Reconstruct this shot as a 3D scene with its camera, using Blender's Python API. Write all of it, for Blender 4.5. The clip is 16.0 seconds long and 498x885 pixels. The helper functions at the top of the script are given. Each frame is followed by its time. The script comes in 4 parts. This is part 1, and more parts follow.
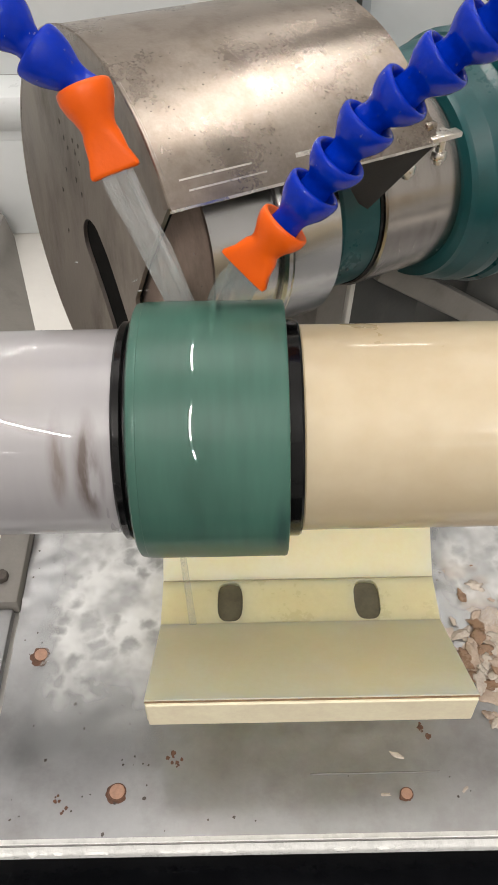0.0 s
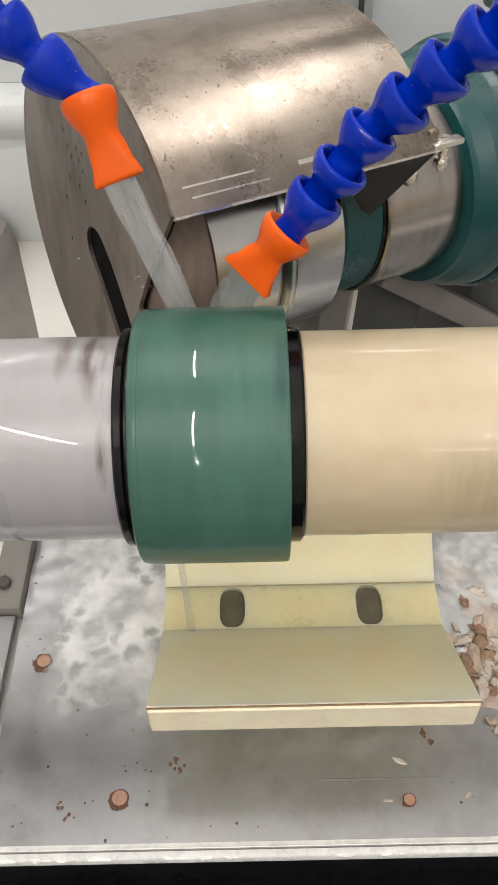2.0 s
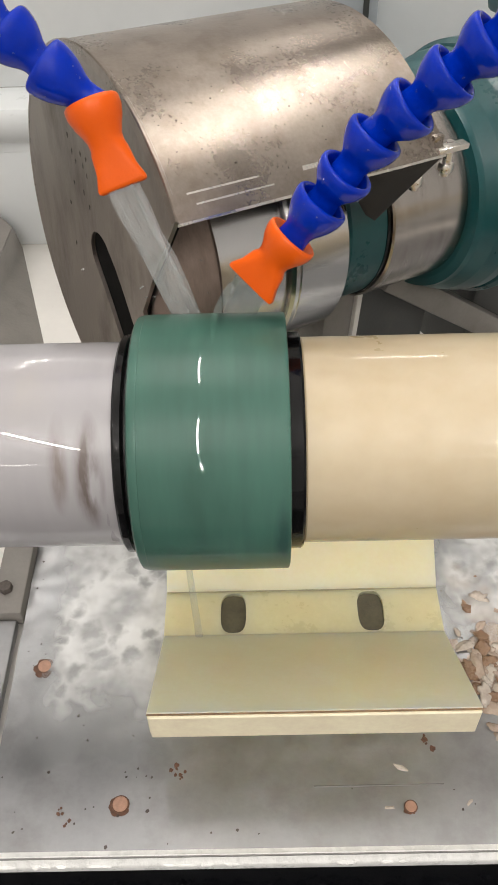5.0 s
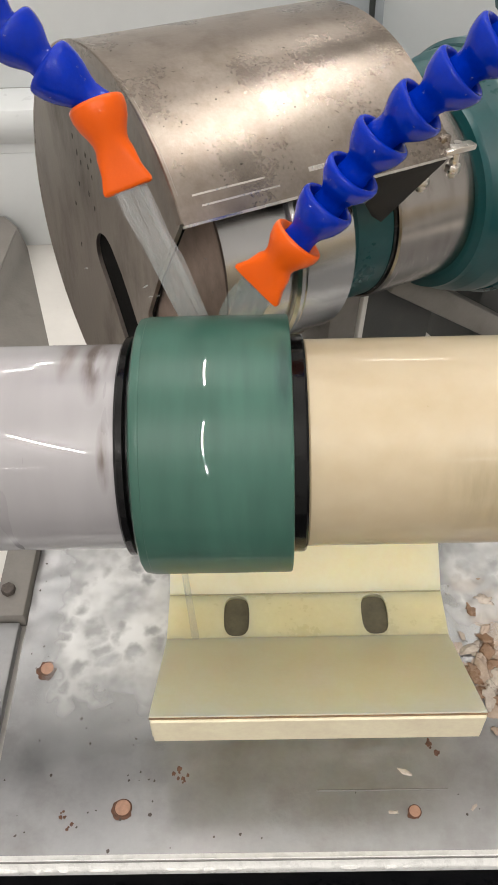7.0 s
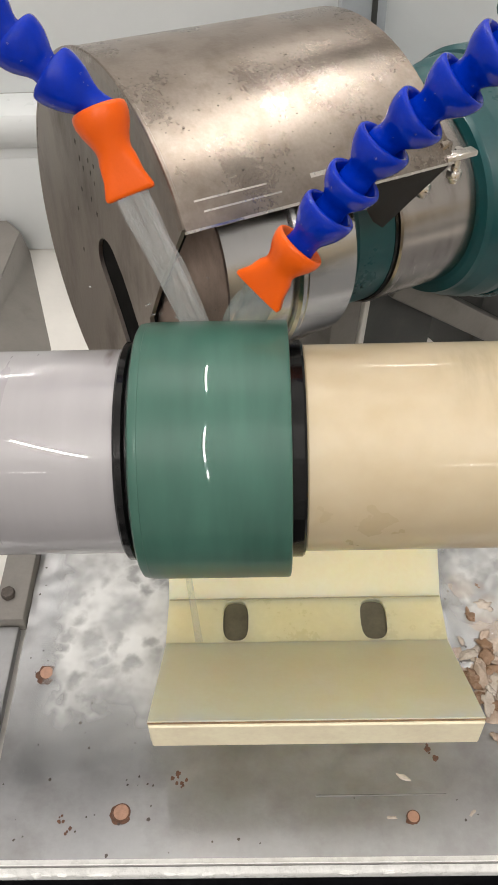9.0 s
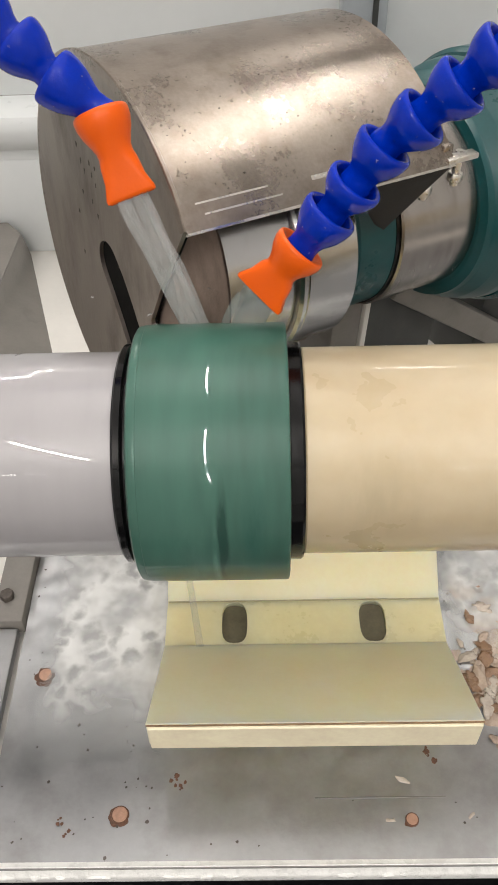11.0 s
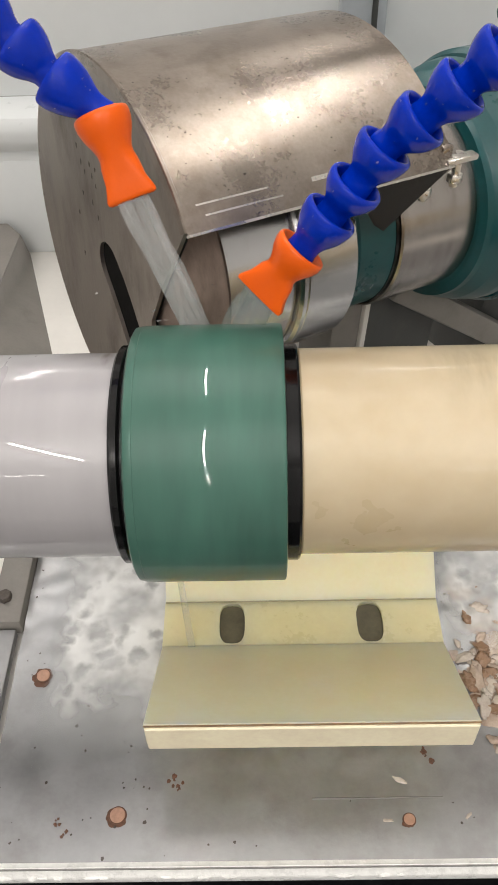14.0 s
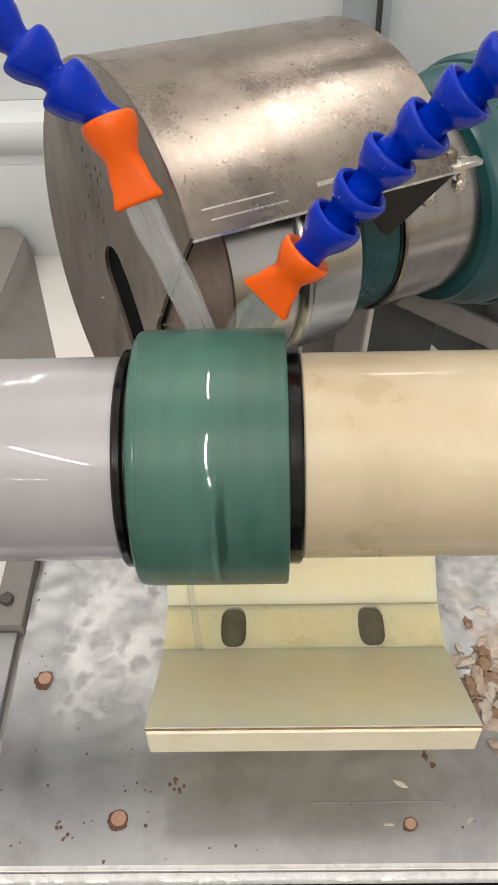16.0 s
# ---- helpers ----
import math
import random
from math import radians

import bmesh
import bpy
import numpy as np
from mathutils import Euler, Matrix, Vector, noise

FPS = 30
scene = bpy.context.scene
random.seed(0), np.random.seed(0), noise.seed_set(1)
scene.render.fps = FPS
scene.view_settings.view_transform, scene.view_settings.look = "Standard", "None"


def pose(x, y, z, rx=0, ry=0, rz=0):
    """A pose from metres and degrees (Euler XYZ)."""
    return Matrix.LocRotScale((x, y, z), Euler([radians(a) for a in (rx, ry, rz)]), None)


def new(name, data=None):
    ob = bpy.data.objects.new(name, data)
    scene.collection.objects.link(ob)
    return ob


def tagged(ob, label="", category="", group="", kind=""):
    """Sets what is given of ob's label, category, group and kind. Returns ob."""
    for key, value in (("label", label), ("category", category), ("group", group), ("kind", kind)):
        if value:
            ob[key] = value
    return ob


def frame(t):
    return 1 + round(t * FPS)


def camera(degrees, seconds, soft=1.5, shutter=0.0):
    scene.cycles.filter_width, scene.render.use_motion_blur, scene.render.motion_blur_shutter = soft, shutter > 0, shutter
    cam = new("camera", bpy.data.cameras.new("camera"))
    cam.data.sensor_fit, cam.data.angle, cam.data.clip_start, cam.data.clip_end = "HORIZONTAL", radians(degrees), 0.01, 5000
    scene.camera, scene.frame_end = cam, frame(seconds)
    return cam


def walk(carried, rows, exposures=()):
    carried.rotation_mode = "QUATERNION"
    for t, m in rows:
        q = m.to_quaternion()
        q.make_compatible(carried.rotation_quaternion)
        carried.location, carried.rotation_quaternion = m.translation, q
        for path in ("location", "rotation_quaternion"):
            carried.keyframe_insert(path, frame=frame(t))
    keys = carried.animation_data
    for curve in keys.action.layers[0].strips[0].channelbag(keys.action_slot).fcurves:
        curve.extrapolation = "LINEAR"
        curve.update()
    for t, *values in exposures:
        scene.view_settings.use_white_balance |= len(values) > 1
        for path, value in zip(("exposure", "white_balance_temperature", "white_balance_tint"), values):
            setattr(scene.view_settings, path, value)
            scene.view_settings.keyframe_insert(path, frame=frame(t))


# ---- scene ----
cam = camera(32.77, 16.0, soft=1.6)
ROWS = [
    (0.0, 0.0, -0.3525, 0.598, 42.495, 0.743, -0.811),
    (0.5, -0.00173, -0.3547, 0.59852, 42.618, 0.828, -0.933),
    (1.0, -0.00271, -0.35419, 0.59806, 42.713, 0.946, -0.921),
    (1.5, -0.0017, -0.35248, 0.59882, 42.715, 0.975, -0.928),
    (2.0, -0.00057, -0.35272, 0.59946, 42.821, 0.993, -0.808),
    (2.5, -0.00563, -0.35378, 0.60015, 42.853, 0.865, -0.656),
    (3.0, -0.00153, -0.35251, 0.59855, 42.883, 0.907, -0.634),
    (3.5, 0.00051, -0.35163, 0.60022, 42.902, 1.0, -0.748),
    (4.0, 0.00013, -0.35084, 0.60082, 42.996, 1.068, -0.723),
    (6.5, -0.00044, -0.3486, 0.59894, 42.924, 1.33, -0.313),
    (7.0, -0.00053, -0.34697, 0.59932, 42.966, 1.39, -0.297),
    (7.5, 0.00115, -0.34794, 0.59902, 43.082, 1.423, -0.295),
    (8.0, -0.00076, -0.34783, 0.60095, 43.102, 1.336, -0.119),
    (8.5, -0.00113, -0.34712, 0.60152, 43.189, 1.26, -0.118),
    (9.0, -0.0002, -0.347, 0.60074, 43.21, 1.388, -0.121),
    (11.5, -0.00064, -0.3464, 0.60107, 43.327, 1.396, -0.071),
    (12.0, -0.00134, -0.34602, 0.60054, 43.284, 1.463, -0.253),
    (12.5, -0.00163, -0.34666, 0.60129, 43.24, 1.478, -0.301),
    (13.0, -0.00096, -0.34701, 0.60124, 43.288, 1.399, -0.241),
    (13.5, -0.00155, -0.34677, 0.60243, 43.293, 1.303, -0.119),
    (14.0, -0.00137, -0.34697, 0.60187, 43.336, 1.371, -0.158),
    (14.5, -0.00329, -0.34672, 0.60254, 43.374, 1.494, -0.108),
    (15.0, -0.00368, -0.34795, 0.60284, 43.514, 1.518, -0.072),
    (15.5, -0.00285, -0.34832, 0.60254, 43.493, 1.388, -0.023),
    (16.0, -0.00359, -0.34737, 0.60342, 43.532, 1.305, 0.016),
]
walk(cam, [(t, pose(x, y, z, rx, ry, rz)) for t, x, y, z, rx, ry, rz in ROWS], exposures=[(0.0, -0.045), (16.0, -0.035)])

# ---- world and lamps ----
world = bpy.data.worlds.new("world")
scene.world = world
world.use_nodes = True
world.node_tree.nodes["Background"].inputs[0].default_value = (0.9, 0.95, 1.0, 1)
world.node_tree.nodes["Background"].inputs[1].default_value = 0.25

CEILING, ROOM_FLOOR = 4.6, -0.92
LAMP_POWER = 14.6
# bare tubes, from end to end: x, y, x, y, height
TUBES = [(-0.180, 0.31, -0.205, 1.54, 2.6), (-0.200, -1.08, -0.290, -3.08, 2.6), (-0.350, -4.3, -0.42, -5.8, 2.6),
         (1.22, 0.30, 1.18, 1.90, 2.6), (1.20, -1.05, 1.22, -3.05, 2.6), (-1.60, 0.30, -1.60, 1.60, 2.6),
         (-0.93, -1.33, -0.84, -2.72, 2.6), (-2.9, -4.9, -1.5, -4.9, 2.6), (1.2, -4.9, 2.6, -4.9, 2.6),
         (0.55, 3.3, 1.00, 3.3, 2.6), (-1.26, 2.70, -1.18, 3.20, 2.6), (-1.40, 4.10, -1.42, 4.90, 2.6)]
for ax, ay, bx, by, lz in TUBES:
    length = math.hypot(bx - ax, by - ay)
    turn = math.degrees(math.atan2(by - ay, bx - ax)) - 90
    # a bare tube shines down, and up against the roof
    for share, turned in ((0.50, 0), (0.50, 180)):
        lamp = bpy.data.lights.new("ceiling_tube", "AREA")
        lamp.shape, lamp.size, lamp.size_y = "RECTANGLE", 0.16 if ay == by else 0.020 if ax == -0.93 else 0.012 if ay > 2.5 else 0.0042, length
        lamp.energy, lamp.color = LAMP_POWER * length * share * 1.6, (1.0, 0.945, 0.895)
        new("ceiling_tube", lamp).matrix_world = pose((ax + bx) / 2, (ay + by) / 2, lz + (0.012 if turned else 0)) @ pose(0, 0, 0, 0, 0, turn) @ pose(0, 0, 0, 0, turned, 0)


# ---- materials ----
def material(name, base, rough=0.5, metal=0.0, vary=0.12, scale=30.0, fine=300.0, bump=0.0, bump_scale=None, rough_vary=0.1, coat=0.0,
             stretch=(1, 1, 1), dark=None, patch=None, patch_cut=0.6, patch_soft=0.12, patch_scale=20.0, spec=0.5, sss=0.0, second=None, coat_rough=0.014):
    """A surface with a base colour that varies at two scales, an optional stain colour in patches and a fine relief."""
    m = bpy.data.materials.new(name)
    m.use_nodes = True
    n, l = m.node_tree.nodes, m.node_tree.links
    b = n["Principled BSDF"]
    b.inputs["Roughness"].default_value, b.inputs["Metallic"].default_value = rough, metal
    b.inputs["Specular IOR Level"].default_value = spec
    b.inputs["Coat Weight"].default_value, b.inputs["Coat Roughness"].default_value = coat, coat_rough
    if sss:
        b.inputs["Subsurface Weight"].default_value = sss
        b.inputs["Subsurface Radius"].default_value = (1.0, 0.8, 0.5)
        b.inputs["Subsurface Scale"].default_value = 0.030
    tc = n.new("ShaderNodeTexCoord")
    mp = n.new("ShaderNodeMapping")
    mp.inputs["Scale"].default_value = stretch
    l.new(tc.outputs["Object"], mp.inputs["Vector"])

    def noise_tex(s, detail=4.0, roughness=0.6):
        t = n.new("ShaderNodeTexNoise")
        t.inputs["Scale"].default_value, t.inputs["Detail"].default_value, t.inputs["Roughness"].default_value = s, detail, roughness
        l.new(mp.outputs["Vector"], t.inputs["Vector"])
        return t

    big, small = noise_tex(scale), noise_tex(fine, 3.0)
    add = n.new("ShaderNodeMath")
    add.operation = "MULTIPLY_ADD"
    l.new(small.outputs["Fac"], add.inputs[0])
    add.inputs[1].default_value = 0.4
    l.new(big.outputs["Fac"], add.inputs[2])
    ramp = n.new("ShaderNodeMapRange")
    ramp.inputs["From Min"].default_value, ramp.inputs["From Max"].default_value = 0.45, 0.95
    l.new(add.outputs[0], ramp.inputs["Value"])
    mix = n.new("ShaderNodeMix")
    mix.data_type = "RGBA"
    lowc = dark if dark else tuple(c * (1 - vary) for c in base)
    high = second if second else tuple(min(1, c * (1 + vary)) for c in base)
    mix.inputs["A"].default_value, mix.inputs["B"].default_value = (*lowc, 1), (*high, 1)
    l.new(ramp.outputs["Result"], mix.inputs["Factor"])
    colour = mix.outputs["Result"]
    if patch:
        pt = noise_tex(patch_scale, 6.0, 0.65)
        pr = n.new("ShaderNodeMapRange")
        pr.inputs["From Min"].default_value, pr.inputs["From Max"].default_value = patch_cut, patch_cut + patch_soft
        l.new(pt.outputs["Fac"], pr.inputs["Value"])
        pm = n.new("ShaderNodeMix")
        pm.data_type = "RGBA"
        l.new(colour, pm.inputs["A"])
        pm.inputs["B"].default_value = (*patch, 1)
        l.new(pr.outputs["Result"], pm.inputs["Factor"])
        colour = pm.outputs["Result"]
    l.new(colour, b.inputs["Base Color"])
    rr = n.new("ShaderNodeMapRange")
    rr.inputs["From Min"].default_value, rr.inputs["From Max"].default_value = 0.45, 0.95
    rr.inputs["To Min"].default_value, rr.inputs["To Max"].default_value = max(0.003, rough - rough_vary), min(1, rough + rough_vary)
    l.new(add.outputs[0], rr.inputs["Value"])
    l.new(rr.outputs["Result"], b.inputs["Roughness"])
    if bump:
        bt = noise_tex(bump_scale or fine, 5.0) if bump_scale else small
        bp = n.new("ShaderNodeBump")
        bp.inputs["Strength"].default_value, bp.inputs["Distance"].default_value = bump, 0.002
        l.new(bt.outputs["Fac"], bp.inputs["Height"])
        l.new(bp.outputs["Normal"], b.inputs["Normal"])
    return m


def streaks(m, spots):
    """Circumferential dirt streaks on a turned surface whose axis is the local x: (x, half width, degrees from the top, half spread, colour, strength)."""
    n, l = m.node_tree.nodes, m.node_tree.links
    b = n["Principled BSDF"]
    tc = n.new("ShaderNodeTexCoord")
    sep = n.new("ShaderNodeSeparateXYZ")
    l.new(tc.outputs["Object"], sep.inputs[0])

    def op(kind, a, c=0.0, e=0.0):
        node = n.new("ShaderNodeMath")
        node.operation = kind
        for i, v in enumerate((a, c, e)):
            if isinstance(v, (int, float)):
                node.inputs[i].default_value = v
            else:
                l.new(v, node.inputs[i])
        return node.outputs[0]

    ang = op("ARCTAN2", op("MULTIPLY", sep.outputs["Y"], -1.0), sep.outputs["Z"])
    grain = n.new("ShaderNodeTexNoise")
    grain.inputs["Scale"].default_value, grain.inputs["Detail"].default_value = 1.0, 5.0
    comb = n.new("ShaderNodeCombineXYZ")
    l.new(op("MULTIPLY", sep.outputs["X"], 130.0), comb.inputs[0])
    l.new(op("MULTIPLY", sep.outputs["Y"], 30.0), comb.inputs[1])
    l.new(op("MULTIPLY", sep.outputs["Z"], 30.0), comb.inputs[2])
    l.new(comb.outputs[0], grain.inputs["Vector"])
    for x, wide, degrees, spread, colour, strength in spots:
        dx = op("DIVIDE", op("ABSOLUTE", op("SUBTRACT", sep.outputs["X"], x)), wide)
        da = op("ABSOLUTE", op("WRAP", op("SUBTRACT", ang, radians(degrees)), math.pi, -math.pi))
        da = op("DIVIDE", da, radians(spread))
        fall = op("SUBTRACT", 1.0, op("SQRT", op("ADD", op("MULTIPLY", dx, dx), op("MULTIPLY", da, da))))
        fac = op("MULTIPLY", op("MULTIPLY", op("MAXIMUM", fall, 0.0), op("MAXIMUM", op("SUBTRACT", grain.outputs["Fac"], 0.30), 0.0)), 5.6 * strength)
        fac = op("MINIMUM", fac, 0.9)
        old = b.inputs["Base Color"].links[0].from_socket
        mix = n.new("ShaderNodeMix")
        mix.data_type = "RGBA"
        l.new(old, mix.inputs["A"])
        mix.inputs["B"].default_value = (*colour, 1)
        l.new(fac, mix.inputs["Factor"])
        l.new(mix.outputs["Result"], b.inputs["Base Color"])
    return m


def water_material(name, rough=0.03, milky=0.12, ripple=150.0, strength=0.5, shine=1.0):
    """Clear water: it lets light through, glosses by its angle, and is a little milky where it is churned."""
    m = bpy.data.materials.new(name)
    m.use_nodes = True
    n, l = m.node_tree.nodes, m.node_tree.links
    n.remove(n["Principled BSDF"])
    gloss, clear, white = n.new("ShaderNodeBsdfGlossy"), n.new("ShaderNodeBsdfTransparent"), n.new("ShaderNodeBsdfDiffuse")
    gloss.inputs["Roughness"].default_value = rough
    white.inputs["Color"].default_value = (0.85, 0.86, 0.86, 1)
    clear.inputs["Color"].default_value = (0.985, 0.99, 0.99, 1)
    tc, nz, bp = n.new("ShaderNodeTexCoord"), n.new("ShaderNodeTexNoise"), n.new("ShaderNodeBump")
    nz.inputs["Scale"].default_value, nz.inputs["Detail"].default_value = ripple, 3.0
    l.new(tc.outputs["Object"], nz.inputs["Vector"])
    bp.inputs["Strength"].default_value, bp.inputs["Distance"].default_value = strength, 0.002
    l.new(nz.outputs["Fac"], bp.inputs["Height"])
    fr = n.new("ShaderNodeFresnel")
    fr.inputs["IOR"].default_value = 1.33
    l.new(bp.outputs["Normal"], gloss.inputs["Normal"])
    l.new(bp.outputs["Normal"], fr.inputs["Normal"])
    milk = n.new("ShaderNodeMath")
    milk.operation = "MULTIPLY"
    l.new(nz.outputs["Fac"], milk.inputs[0])
    milk.inputs[1].default_value = milky * 2
    first, second = n.new("ShaderNodeMixShader"), n.new("ShaderNodeMixShader")
    l.new(milk.outputs[0], first.inputs[0])
    l.new(clear.outputs[0], first.inputs[1])
    l.new(white.outputs[0], first.inputs[2])
    dim = n.new("ShaderNodeMath")
    dim.operation = "MULTIPLY"
    l.new(fr.outputs[0], dim.inputs[0])
    dim.inputs[1].default_value = shine
    l.new(dim.outputs[0], second.inputs[0])
    l.new(first.outputs[0], second.inputs[1])
    l.new(gloss.outputs[0], second.inputs[2])
    l.new(second.outputs[0], n["Material Output"].inputs["Surface"])
    return m


def sheen_material(name):
    """A thin sheet of churned coolant: clear and glossy, with torn white patches painted for the ceiling's reflection
    that thin out towards the sheet's rim.
    """
    m = water_material(name, 0.05, 0.05, 110.0, 0.22, 0.55)
    n, l = m.node_tree.nodes, m.node_tree.links
    tc, warp, sheen, shape = n.new("ShaderNodeTexCoord"), n.new("ShaderNodeTexNoise"), n.new("ShaderNodeTexVoronoi"), n.new("ShaderNodeTexNoise")
    warp.inputs["Scale"].default_value, warp.inputs["Detail"].default_value = 34.0, 4.0
    sheen.inputs["Scale"].default_value = 52.0
    shape.inputs["Scale"].default_value, shape.inputs["Detail"].default_value = 24.0, 3.0
    l.new(tc.outputs["Object"], warp.inputs["Vector"])
    l.new(tc.outputs["Object"], shape.inputs["Vector"])
    push = n.new("ShaderNodeVectorMath")
    push.operation = "MULTIPLY_ADD"
    l.new(warp.outputs["Color"], push.inputs[0])
    push.inputs[1].default_value = (0.05, 0.05, 0.0)
    l.new(tc.outputs["Object"], push.inputs[2])
    l.new(push.outputs[0], sheen.inputs["Vector"])

    def op(kind, a, c=0.0):
        node = n.new("ShaderNodeMath")
        node.operation = kind
        for i, v in enumerate((a, c)):
            if isinstance(v, (int, float)):
                node.inputs[i].default_value = v
            else:
                l.new(v, node.inputs[i])
        return node.outputs[0]

    def ramp(v, a, b):
        node = n.new("ShaderNodeMapRange")
        node.interpolation_type = "SMOOTHSTEP"
        node.inputs["From Min"].default_value, node.inputs["From Max"].default_value = a, b
        l.new(v, node.inputs["Value"])
        return node.outputs["Result"]

    uv = n.new("ShaderNodeSeparateXYZ")
    l.new(tc.outputs["UV"], uv.inputs[0])
    rim = op("MULTIPLY", op("MULTIPLY", ramp(uv.outputs[0], 0.0, 0.25), ramp(op("SUBTRACT", 1.0, uv.outputs[0]), 0.0, 0.12)), ramp(uv.outputs[1], 0.0, 0.35))
    # white colour stands in for the bright ceiling mirrored in the ripples
    torn = op("MULTIPLY", ramp(sheen.outputs["Distance"], 0.12, 0.62), ramp(shape.outputs["Fac"], 0.30, 0.62))
    thick = op("MULTIPLY", op("ADD", op("MULTIPLY", torn, 0.60), 0.34), rim)
    first = [x for x in n if x.type == "MIX_SHADER" and x.inputs[1].links and x.inputs[1].links[0].from_node.type == "BSDF_TRANSPARENT"][0]
    l.new(thick, first.inputs[0])
    return m


STAINLESS = material("worn_stainless_sheet", (0.345, 0.298, 0.258), 0.30, 1.0, 0.22, 17, 420, 0.07, rough_vary=0.12, patch=(0.235, 0.192, 0.158), patch_cut=0.44, patch_soft=0.30, patch_scale=30)
STAINLESS_FACE = material("dull_stainless_plate", (0.36, 0.322, 0.288), 0.40, 1.0, 0.20, 9, 200, 0.10, rough_vary=0.12, patch=(0.20, 0.175, 0.153), patch_cut=0.46, patch_soft=0.25, patch_scale=20, stretch=(1, 1, 0.45))
STEEL = material("turned_steel", (0.58, 0.572, 0.575), 0.20, 1.0, 0.05, 9, 500, 0.02, stretch=(5, 1, 1), rough_vary=0.05, patch=(0.46, 0.43, 0.41), patch_cut=0.64, patch_scale=9)
PIT = material("dark_corrosion_pit", (0.085, 0.07, 0.06), 0.6, 0.3, 0.3, 300)
# Near black painted as the slot's shade; the inner plate and neck share it.
GUARD_DARK = material("dark_guard_interior", (0.007, 0.0068, 0.0066), 0.7, 0.0, 0.2, 40, spec=0.05)
SLEEVE = material("brown_tinted_steel", (0.44, 0.405, 0.38), 0.24, 1.0, 0.12, 12, 400, 0.03, stretch=(5, 1, 1), rough_vary=0.06, patch=(0.27, 0.24, 0.22), patch_cut=0.50, patch_soft=0.25, patch_scale=11)
FLAP = material("matt_dark_rubber", (0.035, 0.033, 0.032), 0.75, 0.0, 0.25, 60, 500, 0.1, spec=0.2)
EDGE = material("bright_cut_edge", (0.72, 0.68, 0.63), 0.28, 1.0, 0.1, 60)
WHEEL = material("brown_abrasive_wheel", (0.30, 0.225, 0.185), 0.8, 0.0, 0.25, 60, 900, 0.5, stretch=(3, 1, 1))
TEAL = material("teal_machine_enamel", (0.006, 0.066, 0.072), 0.30, 0.0, 0.18, 18, 240, 0.05, patch=(0.004, 0.048, 0.054), patch_cut=0.55, patch_soft=0.3, rough_vary=0.04)
BLACK_RUBBER = material("black_rubber", (0.004, 0.004, 0.0045), 0.15, 0.0, 0.3, 60, 110, 0.12, spec=0.28, rough_vary=0.05)
BLACK_GAP = material("black_rubber_mat", (0.006, 0.0065, 0.008), 0.10, 0.0, 0.4, 60, 45, 0.5, spec=0.35)
DRUM = material("green_polyurethane_cover", (0.052, 0.132, 0.102), 0.34, 0.0, 0.20, 4, 15, 0.0, rough_vary=0.04, stretch=(6, 1, 1), spec=0.2, coat=0.38, coat_rough=0.003)
streaks(DRUM, [(-0.0150, 0.0040, -45, 40, (0.016, 0.055, 0.043), 1.7), (-0.0192, 0.0025, -30, 36, (0.13, 0.27, 0.22), 0.8), (-0.030, 0.012, -30, 40, (0.10, 0.21, 0.17), 0.4), (0.002, 0.008, -55, 30, (0.03, 0.10, 0.08), 0.8), (0.017, 0.006, 95, 25, (0.03, 0.08, 0.07), 0.8)])
PIPE_GREY = material("glossy_grey_tube_paint", (0.375, 0.362, 0.375), 0.30, 0.0, 0.06, 4, 13, 0.0, rough_vary=0.05, stretch=(6, 1, 1), coat=0.7)
streaks(PIPE_GREY, [(-0.0872, 0.0095, 66, 36, (0.11, 0.080, 0.068), 1.10), (-0.1035, 0.0065, 60, 30, (0.20, 0.165, 0.15), 0.75),
                    (-0.080, 0.004, 128, 20, (0.13, 0.10, 0.085), 0.9), (-0.120, 0.02, 20, 30, (0.40, 0.38, 0.37), 0.5)])
PIPE_CREAM = material("cream_nylon_tube", (0.58, 0.465, 0.29), 0.30, 0.0, 0.05, 9, 70, 0.0, rough_vary=0.05, second=(0.64, 0.54, 0.375), coat=0.6, sss=0.15, coat_rough=0.085)
streaks(PIPE_CREAM, [(0.125, 0.03, 150, 40, (0.42, 0.34, 0.21), 0.45), (0.07, 0.03, -60, 40, (0.47, 0.39, 0.25), 0.4)])
CREAM = material("cream_cast_nylon", (0.93, 0.845, 0.55), 0.42, 0.0, 0.05, 18, 260, 0.05, second=(0.94, 0.88, 0.65), patch=(0.91, 0.82, 0.51), patch_cut=0.50, patch_soft=0.25, patch_scale=14, sss=0.8)
CREAM_EDGE = material("sawn_cream_nylon", (0.96, 0.84, 0.62), 0.55, 0.0, 0.10, 40, 300, 0.15)
HOLE = material("dark_bolt_hole", (0.10, 0.088, 0.052), 0.5, 0.0, 0.3, 80, 400, 0.2)
# Darker cream for the valley: the roller's shade is put into its colour.
CREAM_SHADED = material("valley_shaded_nylon", (0.76, 0.675, 0.37), 0.32, 0.0, 0.06, 24, 260, 0.05, second=(0.80, 0.72, 0.44), patch=(0.68, 0.595, 0.32), patch_cut=0.50, patch_soft=0.3, patch_scale=22, sss=0.7)
SCRATCH = material("dull_scratch", (0.27, 0.265, 0.26), 0.5, 0.7, 0.2, 60)
SEAM = material("dirty_seam", (0.30, 0.19, 0.10), 0.7, 0.0, 0.4, 60, dark=(0.12, 0.07, 0.04))
SEAM_PALE = material("olive_seam_line", (0.42, 0.37, 0.22), 0.7, 0.0, 0.2, 120)
